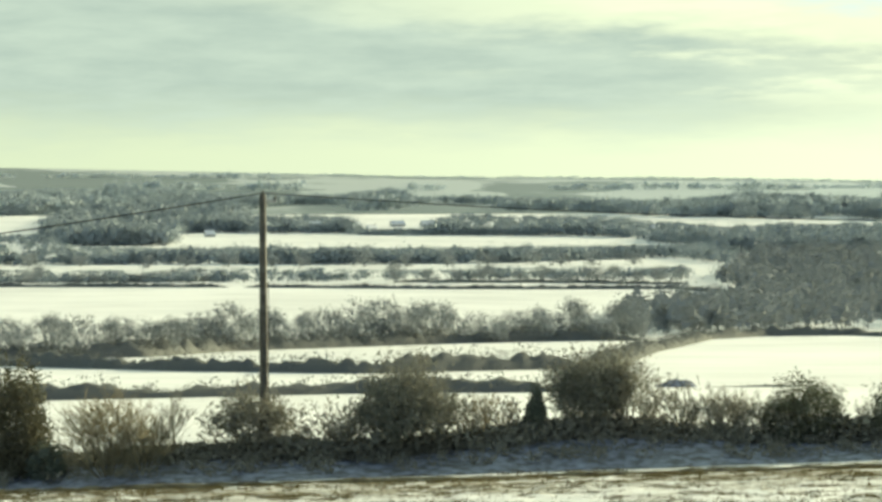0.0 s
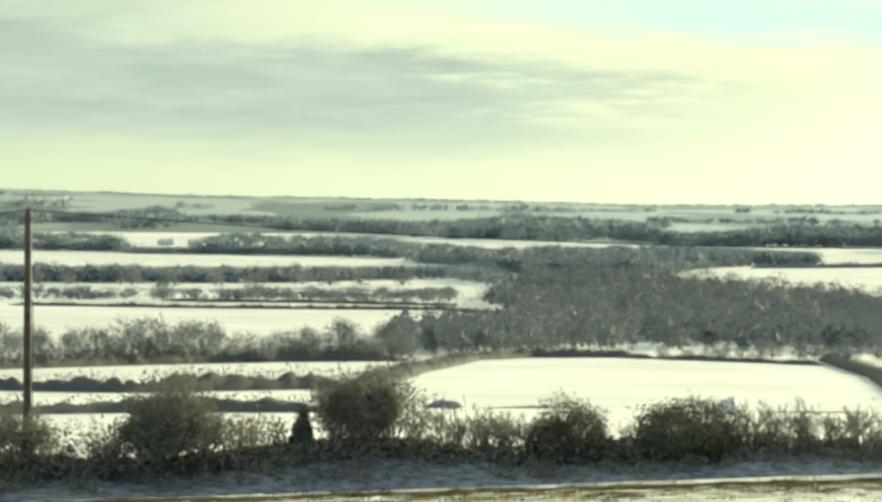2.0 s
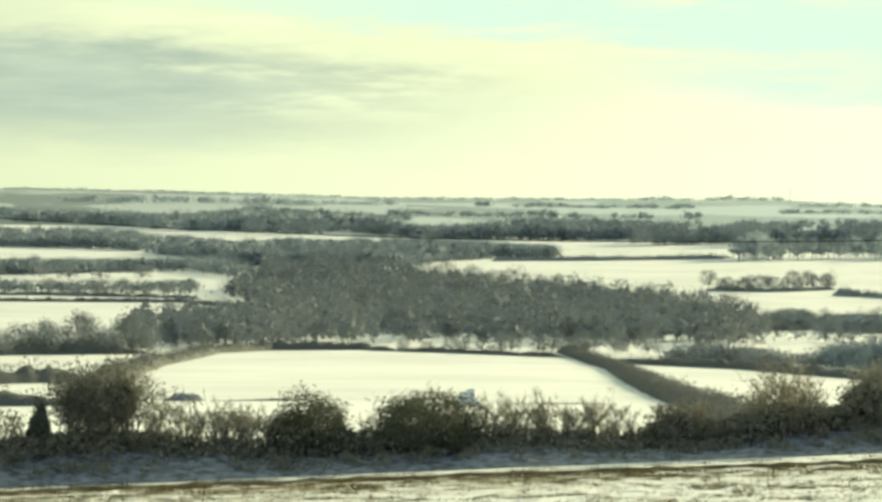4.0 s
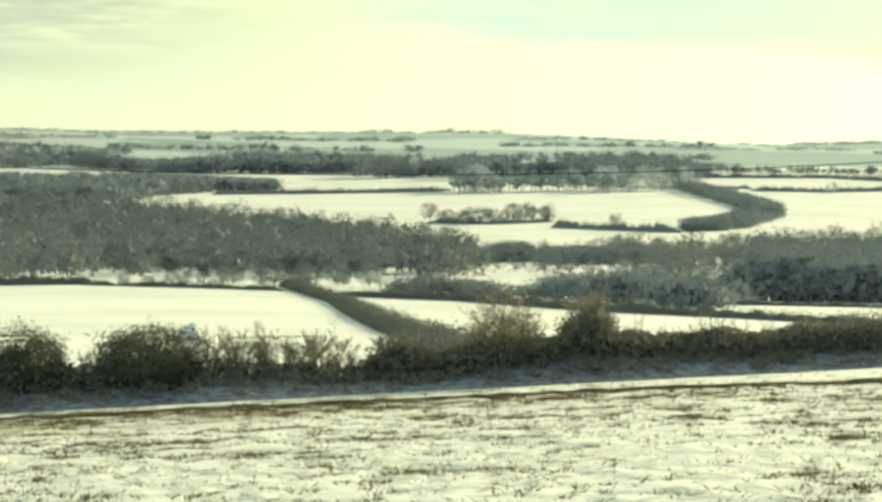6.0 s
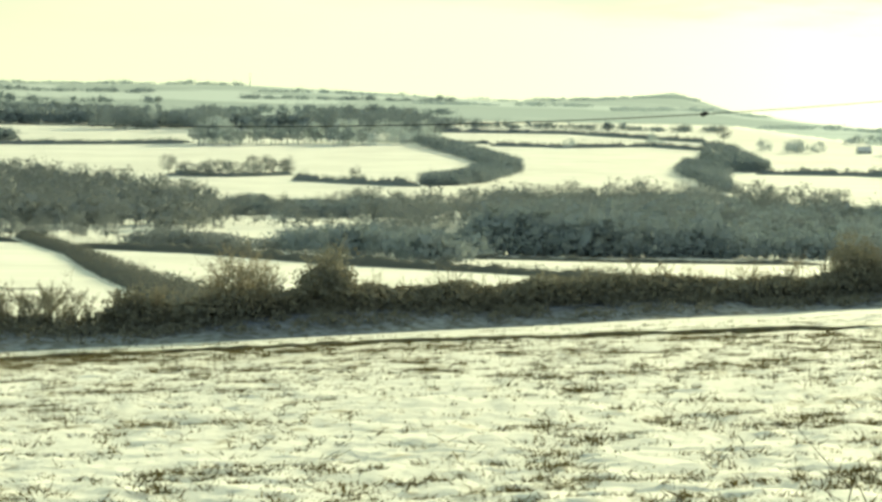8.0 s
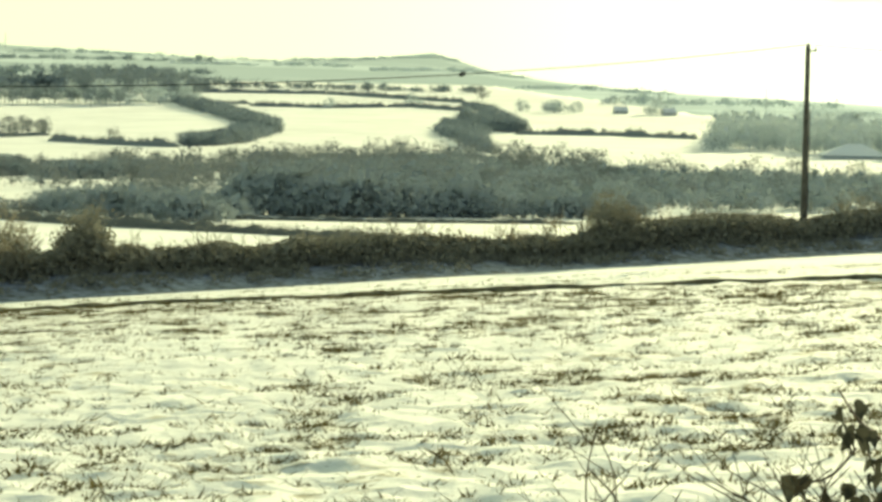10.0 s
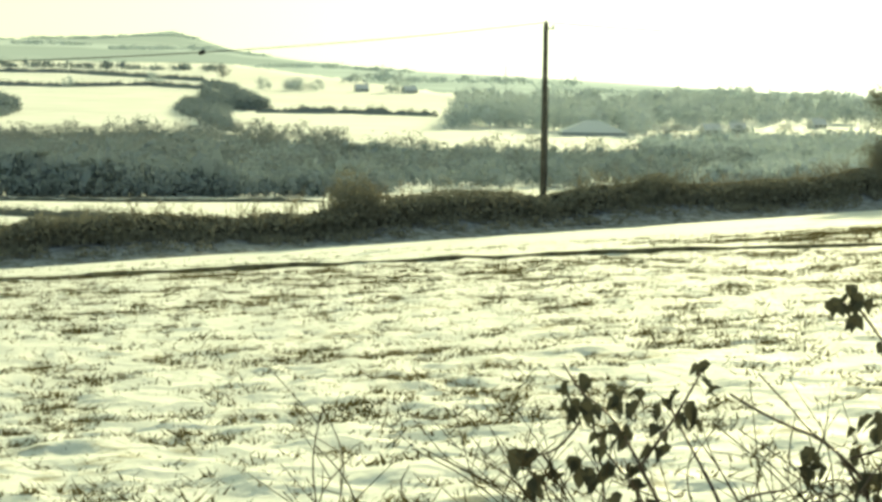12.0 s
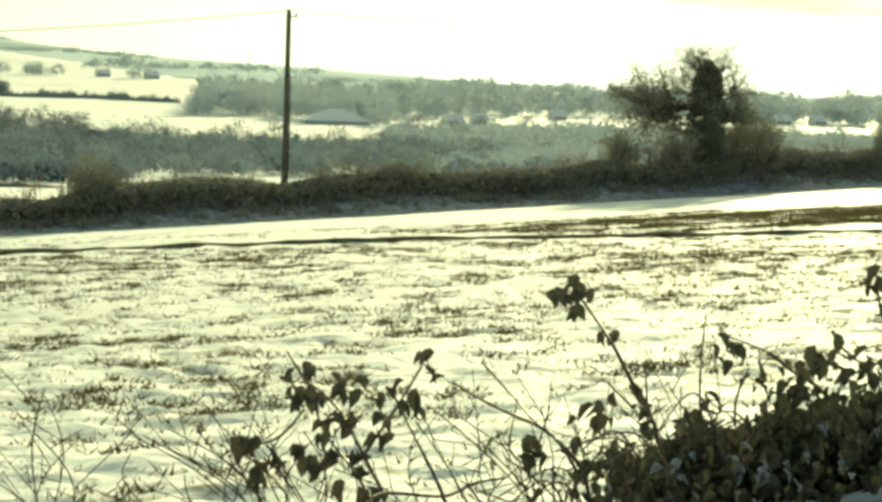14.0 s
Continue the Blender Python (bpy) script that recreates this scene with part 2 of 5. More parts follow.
def height(x, y):
    x, y = np.asarray(x, float), np.asarray(y, float)
    d = np.hypot(x, y) + 1e-6
    b = np.degrees(np.arctan2(x, y))
    el = sum(np.interp(np.log(d) + k, np.log(REACH), RISE) for k in np.linspace(-0.2, 0.2, 17)) / 17
    top = np.interp(b, [q[0] for q in SKYLINE], [q[1] for q in SKYLINE])
    el = top - 0.1 * np.logaddexp(0, (top - el) / 0.1)
    far = EYE + d * np.tan(np.radians(el))
    over = np.clip((y - hedge_y(x) - 1.5) / 45.0, 0, 1)
    over = over * over * (3 - 2 * over)
    over = np.where(y > 0, over, 0.0)
    near = field(np.clip(x, -400, 400), np.clip(y, -60, 200))
    return near * (1 - over) + far * over


def land(b, d):
    """A place on the ground by bearing (degrees to the right of the first view) and distance."""
    a = np.radians(b)
    x, y = np.sin(a) * d, np.cos(a) * d
    return np.stack([x, y, height(x, y)], -1)


def mesh_of(name, verts, faces, material, smooth=False):
    me = bpy.data.meshes.new(name)
    verts = np.asarray(verts, np.float32).reshape(-1, 3)
    faces = np.asarray(faces, np.int32)
    k = faces.shape[1]
    me.vertices.add(len(verts))
    me.vertices.foreach_set("co", verts.ravel())
    me.loops.add(faces.size)
    me.loops.foreach_set("vertex_index", faces.ravel())
    me.polygons.add(len(faces))
    me.polygons.foreach_set("loop_start", np.arange(0, faces.size, k, dtype=np.int32))
    if smooth:
        me.polygons.foreach_set("use_smooth", np.ones(len(faces), bool))
    me.materials.append(material)
    me.update(calc_edges=True)
    return me


def piece(name, verts, faces, material, parent=None, label="", smooth=False):
    ob = new(name, mesh_of(name, verts, faces, material, smooth))
    ob.parent = parent
    if label:
        tagged(ob, label)
    return ob


def part(name, bm, material, parent, label=""):
    me = bpy.data.meshes.new(name)
    bm.to_mesh(me)
    bm.free()
    me.materials.append(material)
    ob = new(name, me)
    ob.parent = parent
    if label:
        tagged(ob, label)
    return ob


def grid_faces(rows, cols):
    i = np.arange((rows - 1) * (cols - 1))
    r, c = i // (cols - 1), i % (cols - 1)
    a = r * cols + c
    return np.stack([a, a + 1, a + cols + 1, a + cols], 1)


def haze_edge(b):
    """Where the far country with its painted haze begins."""
    return np.interp(b, [30, 36], [2690, 1860])


def sheet(name, bearings, reach, material, drop=None, label="", category="", far=False):
    B, D = np.meshgrid(bearings, reach)
    if far:
        D = haze_edge(B) * (4850 / haze_edge(B)) ** D
    x, y = np.sin(np.radians(B)) * D, np.cos(np.radians(B)) * D
    z = height(x, y)
    if drop is not None:
        z = z - drop(B, D)
    me = mesh_of(name, np.stack([x, y, z], -1).reshape(-1, 3), grid_faces(len(reach), len(bearings))[:, ::-1], material, True)
    return tagged(new(name, me), label, category, "", "structure")


def rough(x, y, seed=0):
    """Smooth chance heights between 0 and 1 on a unit lattice."""
    def cell(i, j):
        h = np.sin(i * 127.1 + j * 311.7 + seed * 74.7) * 43758.5453
        return h - np.floor(h)
    i, j = np.floor(x), np.floor(y)
    u, v = x - i, y - j
    u, v = u * u * (3 - 2 * u), v * v * (3 - 2 * v)
    return (cell(i, j) * (1 - u) + cell(i + 1, j) * u) * (1 - v) + (cell(i, j + 1) * (1 - u) + cell(i + 1, j + 1) * u) * v


def lumps(x, y):
    """Small drifts and clods of the near field."""
    return 0.03 * (rough(x / 2.2, y / 2.6, 1) - 0.5) + 0.05 * (rough(x / 1.5, y / 0.55, 4) - 0.5) + 0.045 * (rough(x / 0.9, y / 0.7, 2) - 0.5) + 0.10 * (rough(x / 0.38, y / 0.4, 3) - 0.5)


fan = np.concatenate([np.linspace(-180, -14, 40)[:-1], np.linspace(-14, 55, 330), np.linspace(55, 180, 30)[1:]])
ring = np.concatenate([[0.0, 1.5, 3, 5, 8, 11], np.geomspace(14, 110, 340), np.geomspace(112, 4900, 120)])
ground = sheet("ground", fan, ring, SNOW, lambda B, D: np.where(D > haze_edge(B) + 60, 25.0, 0.0), "snow-covered stubble field and valley farmland", "ground")
co = np.empty(len(ground.data.vertices) * 3, np.float32)
ground.data.vertices.foreach_get("co", co)
co = co.reshape(-1, 3)
near = (co[:, 1] < 80) & (co[:, 1] > 8)
co[near, 2] += lumps(co[near, 0], co[near, 1])
ground.data.vertices.foreach_set("co", co.ravel())
sheet("backdrop", np.linspace(-40, 75, 400), np.linspace(0, 1, 70), FAR_HILL, None, "distant hills under thin snow, haze painted as glow", "hills", True)

rng = np.random.default_rng(7)


# ---- shards: thin triangles for twigs and leaves ----
def shards(centres, size, lean=0.6, slim=0.25, up=0.3):
    """One slim triangle at each centre, in chance directions that tend upwards."""
    c = np.asarray(centres)
    n = len(c)
    size = np.broadcast_to(np.asarray(size, float), (n,))
    a = rng.normal(size=(n, 3)) * (1, 1, lean) + (0, 0, up)
    a /= np.linalg.norm(a, axis=1)[:, None]
    s = np.cross(a, rng.normal(size=(n, 3)))
    s /= np.linalg.norm(s, axis=1)[:, None] + 1e-9
    half, wide = size[:, None] * 0.5, size[:, None] * 0.5 * slim
    v = np.stack([c - a * half - s * wide, c - a * half + s * wide, c + a * half], 1)
    return v.reshape(-1, 3), np.arange(3 * n).reshape(n, 3)


def in_ball(n, squash=1.0, hollow=0.0):
    p = rng.normal(size=(n, 3))
    p /= np.linalg.norm(p, axis=1)[:, None]
    return p * (hollow + (1 - hollow) * rng.random(n) ** 0.5)[:, None] * (1, 1, squash)


def along(points, step):
    """Places about every step metres along a line of (bearing, distance)."""
    p = np.array([land(b, d)[:2] for b, d in points])
    seg = np.hypot(*np.diff(p, axis=0).T)
    s = np.concatenate([[0], np.cumsum(seg)])
    t = np.arange(0, s[-1], step)
    return np.stack([np.interp(t, s, p[:, 0]), np.interp(t, s, p[:, 1])], 1)


def stuff(name, v, f, material, parent, label=""):
    return tagged(piece(name, v, f, material, parent, label), "", "", "", "stuff")


def hedgerow(points, tall, wide, material, label, thick=1.0, ragged=0.24):
    """A field hedge: a lumpy body with a fringe of twigs."""
    top = tagged(new("hedgerow"), label, "hedge", "field hedges")
    p = along(points, 1.2)
    n = len(p)
    t = np.gradient(p, axis=0)
    t /= np.linalg.norm(t, axis=1)[:, None] + 1e-9
    side = np.stack([-t[:, 1], t[:, 0]], 1)
    wave = 1 + ragged * (np.convolve(rng.normal(size=n + 6), np.ones(7) / 7, "valid") * 2.0 + 0.5 * rng.normal(size=n))
    wave = np.clip(wave, 0.4, 2.0) * np.clip(np.minimum(np.arange(n), np.arange(n)[::-1]) / 6.0 + 0.15, 0, 1)
    z = height(p[:, 0], p[:, 1])
    shape = [(-0.5, -0.3), (-0.42, 0.34), (-0.18, 0.55), (0.18, 0.55), (0.42, 0.34), (0.5, -0.3)]
    ring_ = []
    for u, v in shape:
        q = p + side * (u * wide * (0.85 + 0.3 * rng.random(n)))[:, None]
        ring_.append(np.stack([q[:, 0], q[:, 1], z + (v if v < 0 else v * tall * wave * (0.7 + 0.6 * rng.random(n)))], 1))
    piece("core", np.stack(ring_, 1).reshape(-1, 3), grid_faces(n, len(shape)), material, top)
    m = int(n * 34 * thick * max(1.0, wide / 3))
    k = rng.integers(0, n, m)
    u = rng.random(m) - 0.5
    c = np.column_stack([p[k] + side[k] * (u * wide * 1.1)[:, None] + rng.normal(size=(m, 2)) * 0.4,
                         z[k] + tall * wave[k] * (1.0 - 1.6 * u * u) * (0.1 + 0.9 * rng.random(m) ** 0.6)])
    v, f = shards(c, 0.2 + 0.12 * tall * rng.random(m), 0.6, 0.4, 0.5)
    stuff("foliage", v, f, material, top)
    return top


def inside(poly, q):
    x, y = q.T
    ok = np.zeros(len(q), bool)
    for (x0, y0), (x1, y1) in zip(poly, np.roll(poly, -1, axis=0)):
        ok ^= ((y0 > y) != (y1 > y)) & (x < (x1 - x0) * (y - y0) / (y1 - y0 + 1e-12) + x0)
    return ok


def crowns(p, tall, broad, pieces, size):
    """Leafless crowns: a few rounded lobes of fine twigs on a stem for each place."""
    n = len(p)
    swell = rough(p[:, 0] / 28, p[:, 1] / 28, 9)
    h = tall * (0.48 + 0.5 * rng.random(n) ** 2 + 0.55 * swell)
    r = broad * (0.7 + 0.6 * rng.random(n))
    z = height(p[:, 0], p[:, 1])
    lobes = in_ball(n * 5, 1.0, 0.5).reshape(n, 5, 3) * (0.55, 0.55, 0.5)
    k = np.repeat(np.arange(n), pieces)
    q = lobes[k, rng.integers(0, 5, len(k))] + in_ball(len(k), 1.0, 0.3) * 0.5
    skirt = rng.random(len(k)) < 0.36
    a = rng.random(len(k)) * 6.2832
    q[skirt] = np.column_stack([np.cos(a) * 0.62, np.sin(a) * 0.62, 0.7 * rng.random(len(k)) - 0.78])[skirt]
    c = np.column_stack([p[k] + q[:, :2] * r[k][:, None], z[k] + h[k] * np.clip(0.50 + 0.62 * q[:, 2], 0.02, 1.1)])
    v, f = shards(c, size * (0.4 + 0.6 * rng.random(len(k))), 1.0, 0.9, 0.0)
    s = 0.02 * h + 0.05
    base = np.column_stack([p, z - 0.5])
    st = np.stack([base - np.column_stack([s, 0 * s, 0 * s]), base + np.column_stack([s, 0 * s, 0 * s]), base + np.column_stack([0 * s, 0 * s, h * 0.7])], 1)
    # the dense inside of each crown
    k = np.repeat(np.arange(n), 22)
    q = in_ball(len(k), 1.0, 0.1) * (0.42, 0.42, 0.5)
    c = np.column_stack([p[k] + q[:, :2] * r[k][:, None], z[k] + h[k] * np.clip(0.40 + 0.60 * q[:, 2], 0.06, 0.7)])
    v2, f2 = shards(c, np.minimum(r, h)[k] * (0.26 + 0.2 * rng.random(len(k))), 0.9, 0.8, 0.1)
    a = len(v)
    return np.concatenate([v, st.reshape(-1, 3), v2]), np.concatenate([f, np.arange(3 * n).reshape(n, 3) + a, f2 + a + 3 * n])


def woodland(outline, tall, gap, material, label, pieces=84, size=0.8, broad=0.0):
    """A wood that nobody could count: crowns scattered within an outline of (bearing, distance)."""
    poly = np.array([land(b, d)[:2] for b, d in outline])
    lo, hi = poly.min(0), poly.max(0)
    n = int(np.prod(hi - lo) / gap ** 2)
    q = lo + rng.random((n, 2)) * (hi - lo)
    q = q[inside(poly, q)]
    v, f = crowns(q, tall, broad or gap * 0.7, pieces, size)
    return tagged(new("woodland", mesh_of("woodland", v, f, material)), label, "wood", "", "stuff")


def belt(points, tall, gap, material, label, rows=2, pieces=110, size=1.0, wander=0.0):
    """A belt of trees along a line."""
    q = np.concatenate([along(points, gap) for _ in range(rows)])
    q = q + rng.normal(size=q.shape) * gap * 0.45
    sway = (rough(q[:, 0] / (gap * 5), q[:, 1] / (gap * 5), 41) - 0.5) * 2 * wander
    q = q * (1 + sway / np.hypot(*q.T))[:, None]
    q = q[rough(q[:, 0] / (gap * 1.7), q[:, 1] / (gap * 1.7), 43) > 0.22]
    v, f = crowns(q, tall * (0.7 + 0.6 * rough(q[:, 0] / (gap * 2.3), q[:, 1] / (gap * 2.3), 44)), gap * 1.0, pieces, size)
    return tagged(new("tree_belt", mesh_of("tree_belt", v, f, material)), label, "tree belt", "", "stuff")


def dist_at(b, el):
    """How far off the ground lies that shows at an elevation along a bearing."""
    d = np.geomspace(160, 4800, 500)
    a = np.radians(b)
    rise_ = np.degrees(np.arctan2(height(np.sin(a) * d, np.cos(a) * d) - EYE, d))
    return float(np.interp(el, np.maximum.accumulate(rise_), d))


def strip(rows, tall, gap, material, label, pieces=80, size=0.9, fill=1.0):
    """A wood along the slope: bearing, elevation of its foot and of its tree tops."""
    rows = np.array(rows)
    b = np.linspace(rows[0, 0], rows[-1, 0], max(4, int((rows[-1, 0] - rows[0, 0]) / 0.15)))
    foot, top_ = np.interp(b, rows[:, 0], rows[:, 1]), np.interp(b, rows[:, 0], rows[:, 2])
    near_ = np.array([dist_at(p, e) for p, e in zip(b, foot)])
    far_ = np.array([dist_at(p, e) for p, e in zip(b, top_)])
    far_ = np.maximum(near_ + gap, far_ - 0.12 * (far_ - near_))
    wide = radians(b[-1] - b[0])
    n = int(np.mean(wide * (near_ + far_) / 2 * (far_ - near_)) / gap ** 2 * fill) + 6
    u = b[0] + (b[-1] - b[0]) * rng.random(n)
    lo, hi = np.interp(u, b, near_), np.interp(u, b, far_)
    d = np.where(rng.random(n) < 0.3, lo + gap * 0.5 * rng.random(n), lo + (hi - lo) * rng.random(n))
    p = land(u, d)
    ground_ = np.degrees(np.arctan2(p[:, 2] - EYE, d))
    room = np.radians(np.interp(u, b, top_) - ground_) * d
    v, f = crowns(p[:, :2], np.clip(room * np.where(d > 1200, 1.2, 0.95), 1.5, tall), gap * 0.8, pieces, size)
    return tagged(new("woodland", mesh_of("woodland", v, f, material)), label, "wood", "", "stuff")


# ---- valley: field hedges, by bearing and distance ----
LOW = "dark low winter hedge between snowy fields"
hedgerow([(-10.8, 222), (-5.9, 228), (-1.9, 238), (2.8, 240)], 2.3, 2.2, HEDGE_FAR, LOW)
hedgerow([(-10.8, 426), (-5.9, 364), (-1.9, 340), (3.3, 367)], 3.0, 3.0, HEDGE_FAR, "bushy winter hedge between snowy fields")
hedgerow([(-10.8, 456), (-6.9, 462), (-5.0, 497), (-2.4, 521), (0.2, 548), (2.8, 564), (4.5, 567)], 3.5, 4.0, HEDGE_FAR, "thick winter hedge under a row of bare trees", 2.2)
hedgerow([(-10.8, 1180), (-4.9, 1143)], 2.4, 2.0, HEDGE_FAR, LOW)
hedgerow([(-4.5, 1142), (0.2, 1104), (5.4, 1095), (7.3, 996)], 2.4, 2.0, HEDGE_FAR, LOW)
hedgerow([(-3.9, 2203), (0.2, 2183)], 3.0, 3.0, WOODLAND, LOW)
hedgerow([(3.3, 350), (3.9, 394), (4.7, 478), (6.0, 576), (7.3, 604), (10.0, 615)], 2.6, 4.0, HEDGE_FAR, "broad brown hedge curving round a snowy field")
hedgerow([(8.8, 615), (11.8, 588), (14.1, 562)], 1.6, 1.5, HEDGE_FAR, LOW)
hedgerow([(14.1, 607), (15.3, 476), (16.2, 335), (17.5, 232), (18.1, 180), (18.6, 140)], 2.0, 4.5, HEDGE_FAR, "broad double hedge of a sunken lane running downhill")
hedgerow([(15.3, 524), (18.3, 490), (21.4, 425), (24.8, 388), (28.5, 345)], 2.0, 3.5, HEDGE_FAR, LOW)
hedgerow([(13.9, 1903), (17.9, 1988)], 3.0, 3.0, WOODLAND, LOW)
hedgerow([(21.9, 2077), (24.8, 2079)], 3.0, 3.0, WOODLAND, LOW)
hedgerow([(20.2, 1287), (21.8, 1246), (23.1, 1223)], 5.0, 3.0, WOODLAND, LOW)
hedgerow([(12.4, 1864), (14.9, 1896), (17.7, 1959)], 5.0, 3.0, WOODLAND, LOW)
hedgerow([(19.5, 2282), (23.9, 2353), (26.5, 2366), (29.7, 2201)], 5.0, 3.0, WOODLAND, LOW)
hedgerow([(24.7, 2030), (26.5, 2017), (28.4, 2072), (29.7, 2001)], 5.0, 3.0, WOODLAND, LOW)
hedgerow([(30.8, 1536), (33.0, 1545), (35.0, 1513)], 5.0, 3.0, WOODLAND, LOW)
hedgerow([(23.4, 487), (27.8, 478), (32.5, 494)], 1.2, 1.5, HEDGE_FAR, LOW)
hedgerow([(17.3, 1338), (18.8, 1330), (20.2, 1378)], 3.5, 4.0, WOODLAND, "scrubby hedge under a row of bare trees")
hedgerow([(-10.6, 1240), (-4.9, 1230)], 3.0, 4.0, HEDGE_FAR, "scrubby hedge under small bare trees")
hedgerow([(-1.1, 1202), (2.8, 1183), (5.6, 1155)], 2.2, 3.0, HEDGE_FAR, "scrubby hedge under small bare trees")
hedgerow([(18.6, 845), (20.1, 883), (21.9, 905), (23.7, 918), (25.2, 960)], 3.0, 4.0, WOODLAND, "scrubby hedge under rounded trees")

# ---- valley: woods ----
BAND = "grey leafless woodland strip between snowy fields"
woodland([(4.2, 580), (8.5, 643), (11.8, 690), (18.0, 660), (18.7, 720), (18.6, 810), (17.0, 1010), (15.8, 1135), (12.4, 1373), (10.2, 1560), (7.2, 1652), (6.3, 1214),
          (7.4, 932), (4.2, 784)], 10, 10.5, WOODLAND, "large dark leafless wood filling the valley side")
woodland([(35.3, 1323), (37.5, 1289), (39.8, 1210), (39.8, 1586), (37.5, 1656), (35.4, 1581)], 17, 12, HAZED_FAR, "grey leafless wood behind a barn")
woodland([(30.3, 552), (34.9, 599), (42.2, 690), (42.1, 868), (39.8, 932), (34.6, 854), (30.2, 926)], 8.5, 9.5, HAZED, "open leafless wood with snow between the trees")
woodland([(39.6, 896), (45.0, 908), (51.8, 985), (51.8, 1185), (45.0, 1170), (41.9, 1153), (39.7, 1068)], 10, 9.5, HAZED_FAR, BAND)
woodland([(39.6, 1340), (41.5, 1400), (43.7, 1503), (51.8, 1498), (51.8, 1764), (43.7, 1720), (39.6, 1640)], 17, 12, HAZED_FAR, BAND)


ZIGZAG = "overgrown dark hedge zigzagging between snowy fields"
strip([(23.2, -1.36, -1.04), (24.0, -1.33, -0.97), (24.7, -1.24, -0.73), (25.3, -1.02, -0.67)], 8, 8, SLATE, ZIGZAG, 90, 0.9)
strip([(22.9, -0.34, -0.11), (23.5, -0.54, -0.20), (24.3, -0.75, -0.39), (25.0, -0.97, -0.57), (25.35, -1.02, -0.70)], 8, 9, SLATE, ZIGZAG, 80, 1.0)
strip([(29.05, -0.98, -0.78), (29.2, -1.03, -0.62), (29.6, -1.18, -0.64), (30.2, -1.41, -0.73)], 9, 8, SLATE, ZIGZAG, 90, 0.9)
strip([(29.6, -0.69, -0.24), (30.1, -0.88, -0.19), (30.6, -0.91, -0.48), (31.0, -0.90, -0.65)], 9, 9, SLATE, ZIGZAG, 80, 1.0)
strip([(18.4, -2.88, -2.66), (19.0, -2.89, -2.52), (19.5, -2.90, -2.66), (20.2, -2.92, -2.60)], 4, 8, WOODLAND, BAND, 80, 0.7, 0.6)
strip([(6.6, -0.74, -0.12), (9.2, -0.75, -0.10), (10.2, -0.75, -0.06), (11.1, -0.62, -0.08), (12.4, -0.52, -0.16), (13.8, -0.49, -0.21)], 12, 14, SLATE, BAND, 80, 1.2)
strip([(6.6, 0.05, 0.56), (7.8, 0.06, 0.60), (9.3, 0.09, 0.47), (10.3, -0.05, 0.29), (11.2, -0.10, 0.18), (12.9, -0.10, 0.40), (14.7, -0.08, 0.43), (16.8, -0.07, 0.33)], 18, 20, SLATE, BAND, 80, 1.6)
strip([(16.8, -0.13, 0.13), (17.8, -0.15, 0.34), (18.4, -0.14, 0.34), (19.4, -0.13, 0.15), (20.4, -0.13, 0.27), (20.7, -0.12, 0.40), (22.6, -0.11, 0.42), (23.8, -0.10, 0.18)], 18, 20, SLATE, BAND, 80, 1.6)
strip([(16.6, -2.87, -2.56), (17.4, -2.90, -2.34), (18.0, -2.91, -2.50), (18.8, -2.90, -2.63)], 5, 7, WOODLAND, BAND, 90, 0.7)
strip([(18.7, -2.09, -1.72), (19.4, -2.10, -1.57), (19.9, -2.08, -1.90)], 8, 8, SLATE, BAND, 110, 0.8)
strip([(20.0, -2.15, -1.74), (20.4, -2.15, -1.60), (21.1, -2.14, -1.73), (21.8, -2.11, -1.55), (22.3, -2.10, -1.66), (23.0, -2.03, -1.74), (23.6, -1.96, -1.78)], 7, 8, SLATE, BAND, 110, 0.7)
strip([(20.0, -2.87, -2.34), (20.6, -2.94, -2.26), (21.5, -3.01, -2.30), (22.1, -3.02, -2.22), (23.7, -3.12, -2.32), (24.6, -2.98, -2.22)], 8, 9, SLATE, BAND, 100, 0.7)
strip([(24.4, -2.90, -2.05), (24.9, -2.91, -1.40), (26.5, -2.93, -1.42), (27.8, -2.92, -1.40), (28.4, -2.90, -1.36), (29.2, -2.88, -1.30), (30.3, -2.89, -1.38)], 10, 11,
      SLATE, "large dark leafless wood along the valley floor", 110, 0.75)
strip([(30.2, -2.89, -2.22), (32.7, -2.85, -2.19), (33.9, -2.82, -2.14)], 8, 9, SLATE, BAND, 100, 0.7)
strip([(30.2, -1.96, -1.46), (30.9, -1.96, -1.62), (32.2, -1.94, -1.72), (32.7, -2.12, -1.63), (33.9, -2.14, -1.56)], 9, 9, SLATE, BAND, 110, 0.7)

# the wooded far valley side, with thin slivers of snowy field between the woods
SLOPE = "grey leafless woods on the far valley side"
strip([(-11.0, -1.40, -1.10), (-5.0, -1.40, -1.08), (0.0, -1.38, -1.12), (5.6, -1.34, -1.08)], 6, 12, SLATE, "thin grey scrub and small trees on snow", 70, 0.9, 0.5)
strip([(41.0, -2.55, -1.80), (43.0, -2.50, -1.65), (46.0, -2.42, -1.60), (51.8, -2.30, -1.60)], 9, 10, HAZED_FAR, SLOPE, 90, 0.9)
strip([(-11.2, -0.98, -0.25), (-8.9, -0.98, -0.25), (-8.6, -0.98, -0.50), (-6.2, -0.97, -0.62), (-2.4, -1.00, -0.61), (1.5, -0.99, -0.63), (5.4, -0.87, -0.60), (6.7, -1.03, -0.36)], 10, 15, SLATE, SLOPE, 80, 1.3)
strip([(-9.0, -0.38, 0.04), (-8.4, -0.55, 0.30), (-6.2, -0.54, 0.50), (-6.1, -0.26, 0.50), (-4.4, -0.26, 0.50)], 16, 18, SLATE, SLOPE, 90, 1.7)
